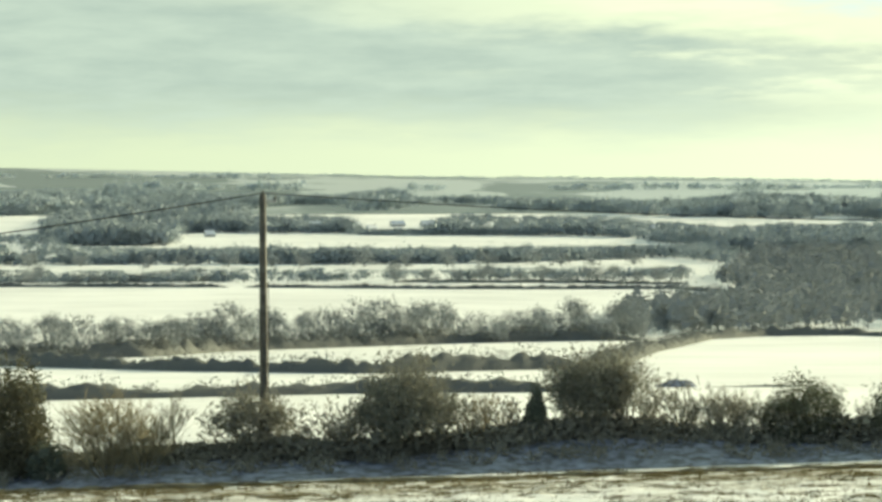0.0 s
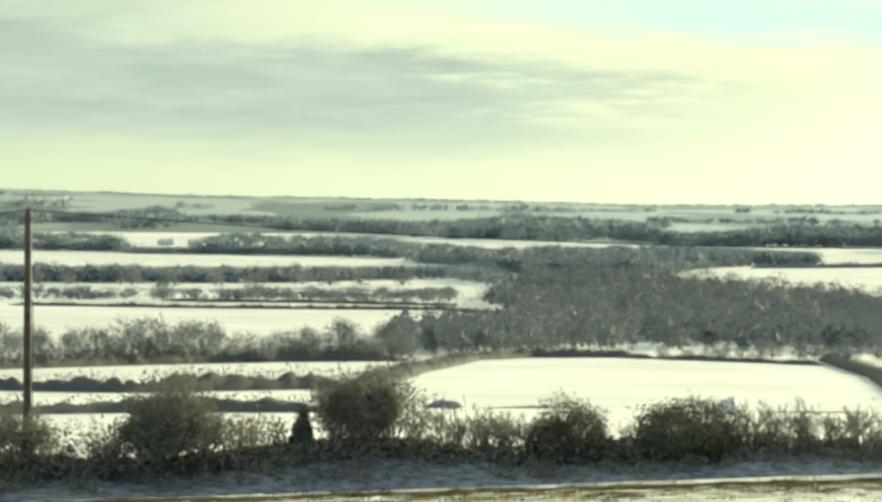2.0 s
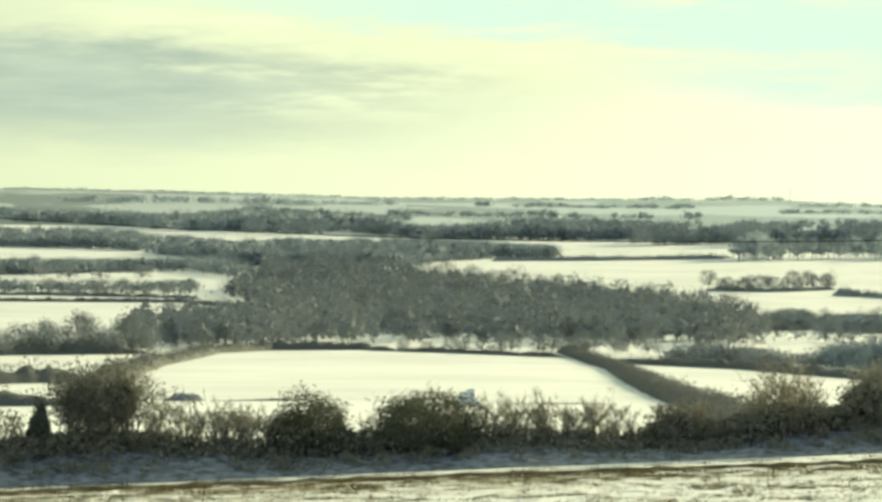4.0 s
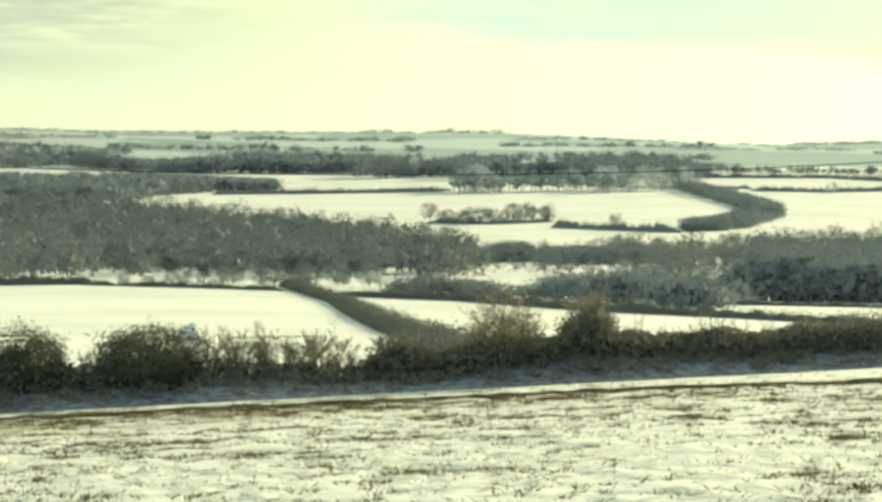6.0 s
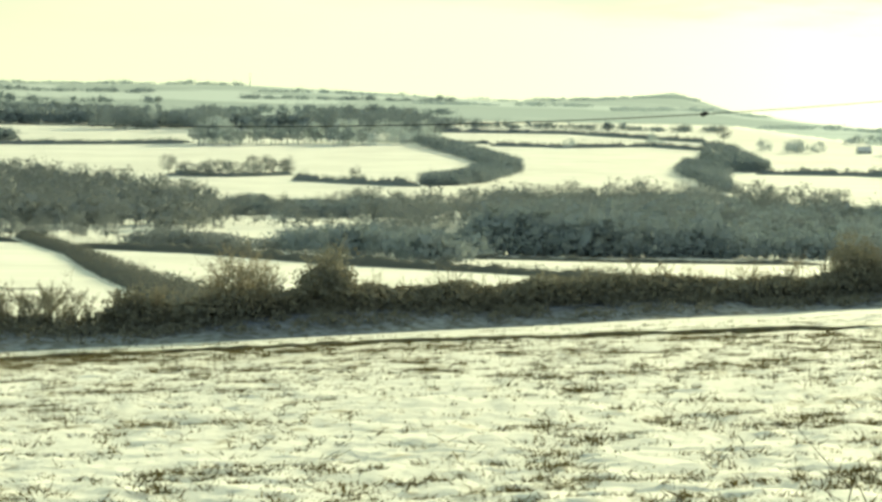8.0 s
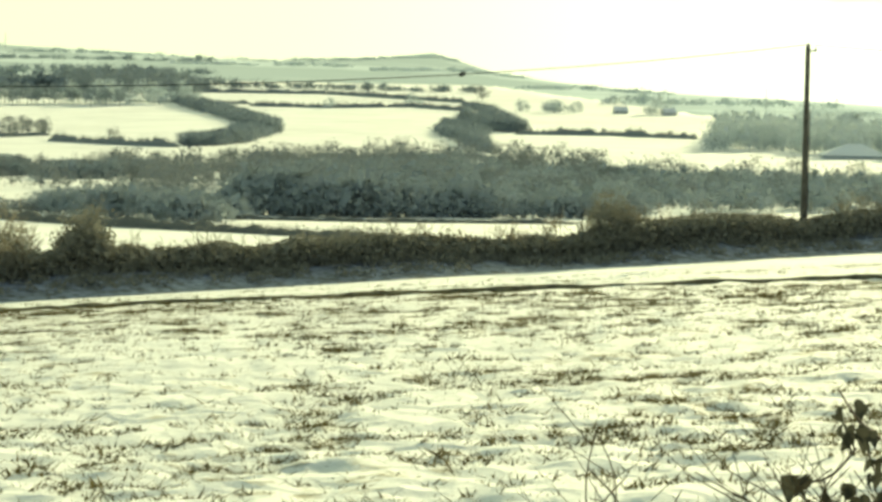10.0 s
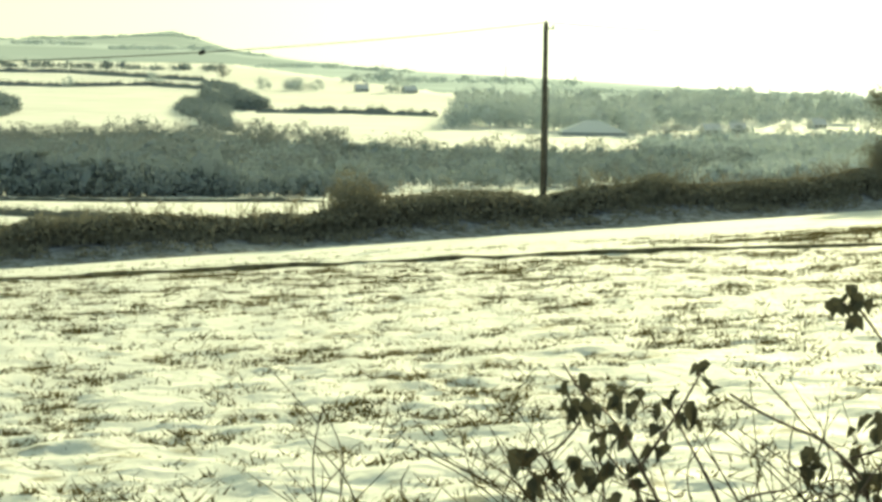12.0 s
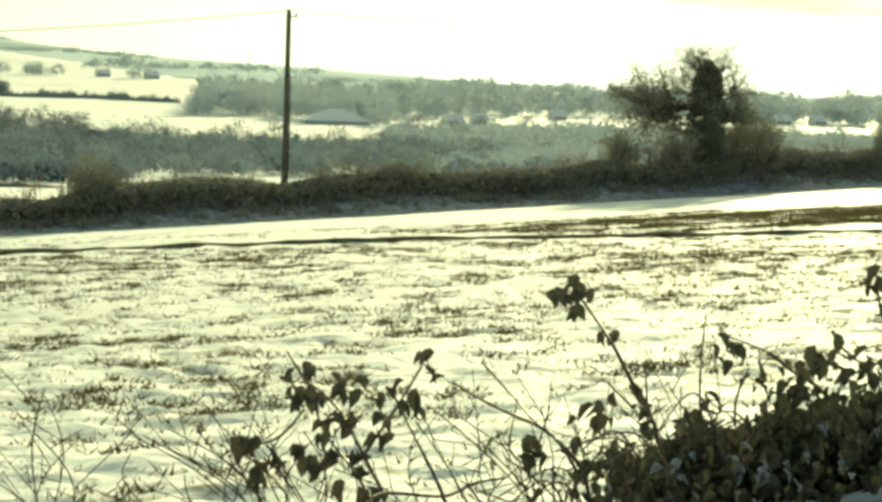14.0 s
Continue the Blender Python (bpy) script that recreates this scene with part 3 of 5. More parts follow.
strip([(-4.4, -0.28, 0.15), (-2.1, -0.28, 0.12), (-1.9, -0.33, -0.21), (-0.2, -0.34, -0.22), (0.1, -0.34, 0.16), (3.9, -0.38, 0.08), (5.2, -0.54, -0.06), (6.7, -0.65, -0.18)], 11, 18, SLATE, SLOPE, 80, 1.7)
strip([(-11.2, 0.12, 0.76), (-7.5, 0.19, 0.78), (-6.2, 0.49, 0.74), (-4.3, 0.28, 0.59), (-3.5, 0.36, 0.60), (-2.4, 0.36, 0.58), (-1.9, 0.22, 0.66), (-1.1, 0.22, 0.76), (-0.6, 0.36, 0.57), (1.0, 0.37, 0.54), (1.5, 0.20, 0.51),
       (2.8, 0.19, 0.48), (3.9, 0.15, 0.46), (5.2, 0.05, 0.46), (6.6, 0.07, 0.53), (7.0, 0.07, 0.69), (7.8, 0.12, 0.58), (9.2, 0.15, 0.47), (10.2, 0.16, 0.44)], 15, 26, HAZED, SLOPE, 90, 2.4)

# far belts and hedges on the rising ground to the left
FARBELT = "hazy far belt of leafless trees"
for pts, tall, gap in (([(6.2, 2960), (10.5, 2900)], 14, 14), ([(10.0, 3100), (17.0, 3050)], 12, 15), ([(12.0, 3500), (17.0, 3450)], 9, 15), ([(19.0, 3300), (24.0, 3350)], 8, 15),
                       ([(17.0, 2800), (24.0, 2850)], 12, 14), ([(24.0, 2500), (30.0, 2480)], 8, 12), ([(16.5, 2560), (24.0, 2580)], 13, 14), ([(7.0, 2560), (15.0, 2520)], 15, 14),
                       ([(35.5, 1850), (43.0, 1830)], 11, 13)):
    belt(pts, tall, gap, HAZED_FAR if pts[0][0] > 30 else HAZED, FARBELT, 2, 90, 1.6)

# tree belts that part the narrow snowy fields of the far valley side: bearings, distance, height
NARROW = "grey belt of leafless trees between narrow snowy fields"
for b0, b1, d, tall in ((-11.2, -3.6, 4014, 9.0), (-7.5, -3.4, 3500, 15.0), (-1.3, 0.2, 3500, 11.3), (2.7, 8.0, 3480, 14.0), (7.9, 10.2, 3500, 10.0), (-5.0, 3.0, 4350, 4.0), (3.0, 9.0, 4300, 4.5), (9.0, 16.0, 4250, 4.0), (16.0, 19.0, 4150, 8.0),
                        (19.5, 23.0, 3600, 6.0), (23.0, 27.0, 3250, 5.5), (26.6, 29.4, 3650, 5.0), (24.6, 27.6, 3900, 5.0), (27.5, 31.0, 3100, 5.5), (30.5, 34.5, 2620, 6.0), (33.0, 38.0, 2250, 8.0), (38.0, 51.0, 2050, 7.0)):
    belt([(b0, d), ((b0 + b1) / 2, d * 1.01), (b1, d)], tall, 16, HAZED_FAR, NARROW, 2, 60, 2.6)


# ---- bare trees of the middle distance, each a thing of its own ----
def ribbon(store, a, b, wa, wb, across):
    """A tapered flat twig between two points."""
    d = b - a
    s = d.cross(across)
    s = s.normalized() if s.length > 1e-6 else Vector((1, 0, 0))
    k = len(store[0])
    store[0].extend((a - s * wa, a + s * wa, b + s * wb, b - s * wb))
    store[1].append((k, k + 1, k + 2, k + 3))


def tube(store, a, b, ra, rb, n=5):
    d = (b - a).normalized()
    s = d.cross(Vector((0.31, 0.9, 0.22))).normalized()
    u = d.cross(s)
    k = len(store[0])
    for p, q in ((a, ra), (b, rb)):
        for i in range(n):
            t = 6.2832 * i / n
            store[0].append(p + (s * math.cos(t) + u * math.sin(t)) * q)
    for i in range(n):
        store[1].append((k + i, k + (i + 1) % n, k + n + (i + 1) % n, k + n + i))


def dome_tree(tall, broad, low, lobes, twigs, size, seed, material, bark):
    """A leafless tree: trunk, limbs to each lobe of the crown, and twigs round the limbs."""
    r = random.Random(seed)
    g = np.random.default_rng(seed)
    store = ([], [])
    fork = Vector((r.gauss(0, 0.15), r.gauss(0, 0.15), tall * (max(low, 0.05) + 0.08)))
    tube(store, Vector((0, 0, -0.4)), fork, 0.028 * tall, 0.02 * tall)
    c = []
    for i in range(lobes):
        a, e = i * 2.4 + r.uniform(-0.4, 0.4), r.uniform(-0.7, 1.0)
        k = math.sqrt(max(0.05, 1 - e * e)) * broad * 0.36
        p = Vector((math.cos(a) * k, math.sin(a) * k, tall * (low + (1 - low) * (0.42 + 0.42 * e))))
        mid = fork.lerp(p, 0.5) + Vector((0, 0, 0.05 * tall))
        tube(store, fork, mid, 0.013 * tall, 0.008 * tall, 4)
        tube(store, mid, p, 0.008 * tall, 0.003 * tall, 4)
        c.append(p)
    top = new("bare_tree")
    piece("trunk", store[0], store[1][:], bark, top)
    c = np.array(c)
    i = g.integers(0, lobes, twigs)
    q = c[i] + in_ball(twigs, 0.85) * broad * 0.21
    v, f = shards(q, size * (0.4 + g.random(twigs)), 0.8, 0.3, 0.35)
    stuff("crown", v, f, material, top)
    return top


def standing(ob, b, d, scale, turn=0.0):
    x, y, z = land(b, d)
    ob.scale = (scale * stand.uniform(0.85, 1.2), scale * stand.uniform(0.85, 1.2), scale)
    return copy_thing(ob, pose(x, y, float(z) - 0.1, 0, 0, turn))


stand = random.Random(5)
ROUND = "bare haze-grey rounded tree in a field hedge"
moulds = [tagged(dome_tree(10.0, 11.0, 0.0, 24, 1900, 0.65, 21 + i, WOODLAND, WOODLAND), ROUND, "tree", "hedgerow trees") for i in range(4)]
open_moulds = [tagged(dome_tree(10.0, 10.0, 0.12, 18, 1300, 0.65, 41 + i, WOODLAND, WOODLAND), "open leafless tree in a field hedge", "tree", "hedgerow trees") for i in range(3)]
tall_moulds = [tagged(dome_tree(10.0, 6.0, 0.15, 14, 700, 0.9, 61 + i, HAZED, HAZED), "tall slender leafless tree in a row", "tree", "hedgerow trees") for i in range(3)]
far_moulds = [tagged(dome_tree(10.0, 14.0, -0.12, 20, 650, 1.5, 81 + i, HAZED_FAR, HAZED_FAR), "hazy rounded leafless tree far off", "tree", "far trees") for i in range(3)]

clump_moulds = [tagged(dome_tree(10.0, 12.0, -0.05, 20, 650, 1.2, 121 + i, SLATE, SLATE), "tall rounded leafless tree in a far belt", "tree", "far trees") for i in range(3)]
wood_moulds = [tagged(dome_tree(10.0, 11.0, -0.1, 20, 430, 1.1, 101 + i, WOODLAND, WOODLAND), "rounded leafless tree standing over a wood", "tree", "woodland trees") for i in range(3)]


def grove(rows, kinds, label):
    """Far trees too many to count, joined: rows of (line, count, lowest, highest, spread)."""
    vs, fs, n = [], [], 0
    forms = []
    for m in kinds:
        v, f = [], []
        for o in m.children:
            me = o.data
            co = np.empty(len(me.vertices) * 3)
            me.vertices.foreach_get("co", co)
            tri = [(p.vertices[0], p.vertices[k], p.vertices[k + 1]) for p in me.polygons for k in range(1, len(p.vertices) - 1)]
            f.append(np.array(tri) + sum(len(q) for q in v))
            v.append(co.reshape(-1, 3))
        forms.append((np.concatenate(v), np.concatenate(f)))
    for points, count, low, high, spread in rows:
        b, d = np.array(points).T
        t = np.linspace(0, 1, len(points))
        for i in range(count):
            u = (i + stand.uniform(0.1, 0.9)) / count
            v, f = stand.choice(forms)
            k, a = stand.uniform(low, high) / 10, stand.uniform(0, 6.283)
            at = land(np.interp(u, t, b), np.interp(u, t, d) * (1 + stand.uniform(-spread, spread)))
            q = v * (k * stand.uniform(0.85, 1.2), k * stand.uniform(0.85, 1.2), k)
            q = np.column_stack([q[:, 0] * math.cos(a) - q[:, 1] * math.sin(a), q[:, 0] * math.sin(a) + q[:, 1] * math.cos(a), q[:, 2]]) + at
            vs.append(q)
            fs.append(f + n)
            n += len(q)
    me = mesh_of("grove", np.concatenate(vs), np.concatenate(fs), kinds[0].children[0].data.materials[0])
    return tagged(new("grove", me), label, "trees", "", "stuff")


def tree_row(points, count, low, high, kinds, spread=0.02):
    b, d = np.array(points).T
    t = np.linspace(0, 1, len(points))
    for i in range(count):
        u = (i + stand.uniform(0.1, 0.9)) / count
        standing(stand.choice(kinds), np.interp(u, t, b), np.interp(u, t, d) * (1 + stand.uniform(-spread, spread)), stand.uniform(low, high) / 10.0, stand.uniform(0, 360))


both = moulds + open_moulds
tree_row([(-10.6, 462), (-6.9, 470), (-5.0, 505)], 17, 6.5, 9.0, both)
tree_row([(-5.0, 505), (-2.4, 530), (0.2, 556)], 14, 7.0, 11.5, both)
tree_row([(0.2, 556), (2.8, 572), (4.6, 580)], 14, 6.5, 10.0, moulds)
tree_row([(-10.6, 1240), (-4.9, 1230)], 24, 4, 8, moulds)
tree_row([(-1.1, 1202), (2.8, 1183), (5.6, 1155)], 18, 5, 11, open_moulds + moulds)
tree_row([(10.3, 608), (16.2, 600)], 14, 3, 7, moulds)
tree_row([(17.9, 1951), (21.9, 2012)], 40, 12, 19, tall_moulds)
tree_row([(17.3, 1338), (18.8, 1330), (20.2, 1378)], 16, 7, 12, open_moulds)
tree_row([(21.6, 1252), (21.7, 1252)], 1, 9, 10, open_moulds)
tree_row([(18.6, 841), (20.1, 879), (21.9, 901), (23.7, 914), (25.2, 956)], 18, 6, 10, moulds)
tree_row([(29.9, 2240), (30.2, 2200)], 1, 15, 16, open_moulds)
tree_row([(30.9, 1602), (32.8, 1597), (35.1, 1519)], 9, 2, 5, moulds)
grove([
    ([(7.2, 1640), (10.2, 1550), (12.4, 1365), (15.8, 1128), (18.6, 820)], 34, 10, 15, 0.02),
    ([(5.0, 770), (12.0, 1000), (18.0, 800)], 14, 10, 14, 0.1),
    ([(-10.8, 1470), (-2.4, 1430), (5.0, 1470)], 16, 9, 13, 0.02),
    ([(22.0, 770), (24.7, 865), (25.9, 945), (27.8, 1056), (30.2, 1080), (33.0, 990)], 30, 8, 12.5, 0.02),
    ([(18.4, 760), (21.4, 755), (24.8, 740)], 14, 6, 9, 0.06),
    ([(30.2, 920), (34.6, 850), (39.8, 925)], 14, 8, 12, 0.05),
    ([(39.7, 1060), (45.0, 1160), (51.8, 1175)], 18, 8, 12, 0.02),
    ([(22.2, 640), (27.0, 700), (33.0, 660)], 14, 8, 13, 0.05),
    ([(22.5, 740), (27.5, 850), (33.0, 800)], 16, 9, 14, 0.05),
    ([(26.0, 930), (30.0, 980), (33.0, 900)], 12, 9, 14, 0.03),
    ([(6.0, 680), (12.0, 760), (18.4, 700)], 14, 9, 14, 0.06),
    ([(7.6, 1000), (11.0, 1200), (15.0, 1050)], 14, 10, 15, 0.06),
    ([(31.0, 640), (36.0, 700), (42.0, 760)], 16, 7, 11, 0.06),
], wood_moulds, "rounded leafless trees standing over the woods")
grove([
    ([(15.7, 2300), (17.0, 2300)], 5, 20, 24, 0.01),
    ([(17.95, 2280), (18.4, 2280)], 2, 22, 24, 0.01),
    ([(20.8, 2260), (21.4, 2260)], 3, 23, 26, 0.01),
    ([(21.7, 2260), (22.5, 2260)], 4, 22, 25, 0.01),
    ([(22.6, 2260), (23.6, 2270)], 4, 13, 18, 0.01),
    ([(6.75, 2500), (7.0, 2500)], 1, 23, 24, 0.01),
    ([(7.6, 2500), (8.4, 2500)], 3, 17, 21, 0.01),
    ([(9.2, 2480), (10.3, 2480)], 4, 16, 19, 0.01),
], clump_moulds, "clumps of tall rounded leafless trees in a far belt")
grove([
    ([(18.2, 1975), (18.8, 1975)], 2, 19, 22, 0.02),
    ([(20.6, 2000), (23.4, 2030)], 6, 17, 22, 0.02),
    ([(6.7, 2600), (7.0, 2600)], 1, 24, 25, 0.02),
    ([(7.6, 2600), (10.2, 2620)], 6, 15, 21, 0.02),
    ([(26.3, 2020), (26.6, 2020)], 1, 8, 9, 0.02),
    ([(28.2, 2070), (28.5, 2070)], 1, 10, 11, 0.02),
    ([(30.9, 2000), (32.5, 2050)], 4, 9, 12, 0.02),
    ([(33.9, 1990), (34.1, 1990)], 1, 15, 16, 0.02),
    ([(35.3, 1400), (39.6, 1360)], 12, 12, 19, 0.08),
    ([(40.0, 1560), (51.5, 1600)], 20, 10, 19, 0.06),
], far_moulds, "hazy rounded leafless trees far off")
for m in moulds + open_moulds + tall_moulds + far_moulds + wood_moulds + clump_moulds:
    for o in (*m.children_recursive, m):
        bpy.data.objects.remove(o)


# ---- pole line ----
def pole(x, y, tall, label):
    top = tagged(new("telegraph_pole"), label, "pole", "pole line")
    z = float(height(x, y))
    top.location = (x, y, z)
    rings, n = [(-0.5, 0.16), (0.0, 0.155), (tall * 0.5, 0.135), (tall - 0.12, 0.115), (tall, 0.06)], 12
    v = [(math.cos(6.2832 * i / n) * r, math.sin(6.2832 * i / n) * r, h) for h, r in rings for i in range(n)]
    f = [(k * n + i, k * n + (i + 1) % n, (k + 1) * n + (i + 1) % n, (k + 1) * n + i) for k in range(len(rings) - 1) for i in range(n)]
    piece("shaft", v, f, POLE_WOOD, top, smooth=True)
    bm = bmesh.new()
    bmesh.ops.create_cube(bm, size=1, matrix=Matrix.Translation((0.22, -0.02, tall - 0.28)) @ Matrix.Diagonal((0.50, 0.07, 0.08, 1)))
    bmesh.ops.bevel(bm, geom=bm.edges[:], offset=0.012, segments=1, affect="EDGES")
    part("bracket", bm, STEEL, top, "short steel side bracket")
    for dx in (0.0, 0.42):
        bm = bmesh.new()
        bmesh.ops.create_cone(bm, segments=10, radius1=0.05, radius2=0.03, depth=0.14, cap_ends=True, matrix=Matrix.Translation((dx, -0.02, tall + 0.03 if dx == 0 else tall - 0.17)))
        part("insulator", bm, POLE_WOOD, top, "small dark insulator")
    bm = bmesh.new()
    bmesh.ops.create_cube(bm, size=1, matrix=Matrix.Translation((0.17, -0.05, tall * 0.36)) @ Matrix.Diagonal((0.03, 0.03, tall * 0.66, 1)))
    part("earth_cable", bm, CABLE, top, "thin cable clipped down the pole")
    return Vector((x, y, z + tall))


A_TOP = pole(-6.2, hedge_y(-6.2), 9.75, "tall weathered wooden pole standing in the hedge")
B_TOP = pole(70.7, hedge_y(70.7), 9.65, "tall weathered wooden pole standing in the hedge")


def wire(a, b, sag, label, thick=0.016):
    n = 40
    pts = [a.lerp(b, i / n) - Vector((0, 0, 4 * sag * (i / n) * (1 - i / n))) for i in range(n + 1)]
    cu = bpy.data.curves.new("overhead_wire", "CURVE")
    cu.dimensions, cu.bevel_depth, cu.bevel_resolution = "3D", thick, 1
    sp = cu.splines.new("POLY")
    sp.points.add(n)
    for p, q in zip(sp.points, pts):
        p.co = (*q, 1)
    cu.materials.append(CABLE)
    return tagged(new("overhead_wire", cu), label, "wire", "overhead wires")


wire(A_TOP, B_TOP, 1.8, "dark overhead wire sagging between two poles", 0.023)
wire(Vector((-81, 80, A_TOP.z - 5.0)), A_TOP, 1.8, "dark overhead wire sagging towards a pole", 0.026)
wire(B_TOP, Vector((150, 104, B_TOP.z + 3.0)), 1.4, "dark overhead wire sagging towards a pole")


# ---- the near hedge and its bank ----
def bank_rise(x):
    """The bank's height along the hedge, scaled to fit the camera's view."""
    return (0.75 + 0.35 * math.sin(x * 0.31) * math.sin(x * 0.123 + 1)) * float(np.interp(x, [18, 36, 70, 90], [1.0, 0.85, 0.9, 1.15]))


def bank():
    xs = np.arange(-40, 150, 0.5)
    prof = [(-4.6, -0.08), (-3.6, 0.12), (-2.3, 0.5), (-1.1, 0.85), (0.0, 1.0), (1.0, 0.8), (2.2, -0.3)]
    v = []
    for x in xs:
        for dy, h in prof:
            y = hedge_y(x) + dy
            k = bank_rise(x)
            v.append((x, y, float(field(x, y)) + (h * k if h > 0 else h) + (0.12 * noise.noise((x * 0.9, dy * 1.3, 0)) if 0 < h else 0)))
    tagged(piece("bank", v, grid_faces(len(xs), len(prof)), SHADED_SNOW, smooth=True), "earth bank under the hedge, shade painted into its snow", "bank", "", "structure")


bank()


def sprout(store, r, p, d, length, width, level, last, bend=0.5, tips=None):
    """A stem that forks into ever finer twigs."""
    q = p + d * length
    if width > 0.02:
        tube(store, p, q, width, width * 0.7, 3)
    else:
        ribbon(store, p, q, max(width, 0.006), max(width * 0.7, 0.004), Vector((r.gauss(0, 1), r.gauss(0, 1), r.gauss(0, 1))))
    if tips is not None and level >= last - 1:
        tips.append(q)
    if level >= last:
        return
    for _ in range(r.randint(2, 4)):
        e = (d + Vector((r.gauss(0, bend), r.gauss(0, bend), r.gauss(0.12, bend * 0.7)))).normalized()
        s = p.lerp(q, r.uniform(0.45, 1.0))
        sprout(store, r, s, e, length * r.uniform(0.5, 0.85), width * 0.58, level + 1, last, bend, tips)


def on_bank(x, y):
    k = bank_rise(x)
    dy = y - hedge_y(x)
    return float(field(x, y)) + k * float(np.interp(dy, [-4.6, -3.6, -2.3, -1.1, 0, 1.0, 2.2], [-0.08, 0.12, 0.5, 0.85, 1.0, 0.8, -0.3])) - 0.12


def hedge_run(x0, x1, tall, material, label, stems=2.2, litter=60, seed=0, leafy=EVERGREEN):
    """A stretch of the near hedge: forking stems on the bank over a dark tangle of brambles."""
    r = random.Random(seed)
    top = tagged(new("hedge"), label, "hedge", "near hedge")
    store = ([], [])
    for i in range(int((x1 - x0) * stems * 1.5)):
        x = r.uniform(x0, x1)
        y = hedge_y(x) + r.gauss(0, 0.35)
        h = tall * (0.7 + 0.45 * float(rough(np.float64(x / 2.7), np.float64(3.3), 5))) * r.uniform(0.7, 1.15)
        sprout(store, r, Vector((x, y, on_bank(x, y))), Vector((r.gauss(0, 0.25), r.gauss(0, 0.2), 1)).normalized(), h * 0.42, 0.035, 0, 3, 0.6)
    stuff("branch_mass", store[0], store[1], material, top)
    n = int((x1 - x0) * litter * 6.0)
    x = x0 + rng.random(n) * (x1 - x0)
    dy = rng.normal(size=n) * 0.6 - 0.15
    bulk = (0.55 + 0.5 * rough(x / 1.9, 0 * x + 7, 6)) * tall * 0.62
    z = np.array([on_bank(float(a), float(hedge_y(a) + e)) for a, e in zip(x, dy)])
    v, f = shards(np.column_stack([x, hedge_y(x) + dy, z + bulk * rng.random(n) ** 0.9]), 0.09 + 0.17 * rng.random(n), 0.8, 0.4, 0.4)
    n = n // 5
    x = x0 + rng.random(n) * (x1 - x0)
    dy = rng.normal(size=n) * 0.3
    z = np.array([on_bank(float(a), float(hedge_y(a) + e)) for a, e in zip(x, dy)])
    v3, f3 = shards(np.column_stack([x, hedge_y(x) + dy, z + 0.44 * tall * rng.random(n)]), 0.25 + 0.25 * rng.random(n), 0.8, 0.6, 0.2)
    m = int((x1 - x0) * 6)
    cx, cd = x0 + rng.random(m) * (x1 - x0), -0.5 - 2.6 * rng.random(m) ** 1.8
    k = np.repeat(np.arange(m), 40)
    x, dy = cx[k] + rng.normal(size=len(k)) * 0.22, cd[k] + rng.normal(size=len(k)) * 0.2
    z = np.array([on_bank(float(a), float(hedge_y(a) + e)) for a, e in zip(x, dy)]) + 0.12
    v2, f2 = shards(np.column_stack([x, hedge_y(x) + dy, z + 0.32 * rng.random(len(k))]), 0.10 + 0.18 * rng.random(len(k)), 0.8, 0.35, 0.8)
    stuff("bramble_mass", np.concatenate([v, v2, v3]), np.concatenate([f, f2 + len(v), f3 + len(v) + len(v2)]), leafy, top)
    return top


THICKET = twiggy("bramble_thicket", (0.19, 0.185, 0.152), (0.37, 0.355, 0.29), 0.15)
DARKHEDGE = "dark leafless thorn hedge over brambles on a snowy bank"
for i, (x0, x1, tall, mat, stems, litter) in enumerate((
        (-38, -14, 2.0, THORN, 2.5, 90), (-14, -7, 1.2, THORN, 1.2, 120), (-7, 0, 1.7, RUSSET, 3.0, 170), (0, 7.5, 1.6, RUSSET, 3.0, 130), (7.5, 11.5, 1.4, THORN, 2.6, 45), (11.5, 18.5, 2.0, THORN, 2.4, 150),
        (18.5, 25.5, 1.5, THORN, 2.4, 45), (25.5, 35, 2.3, RUSSET, 2.6, 140), (35, 48, 2.3, THORN, 2.8, 190), (48, 64, 2.4, RUSSET, 3.0, 210), (64, 80, 2.4, THORN, 3.0, 220),
        (80, 102, 2.5, RUSSET, 3.4, 280), (102, 125, 2.6, THORN, 3.4, 260), (125, 150, 2.8, THORN, 2.0, 120))):
    hedge_run(x0, x1, tall, mat, DARKHEDGE, stems, litter, 100 + i, THICKET)


def spot(b, back=0.0):
    t = math.tan(radians(b))
    y = 86.0 / (1 - 0.09 * t) + back
    return y * t, y


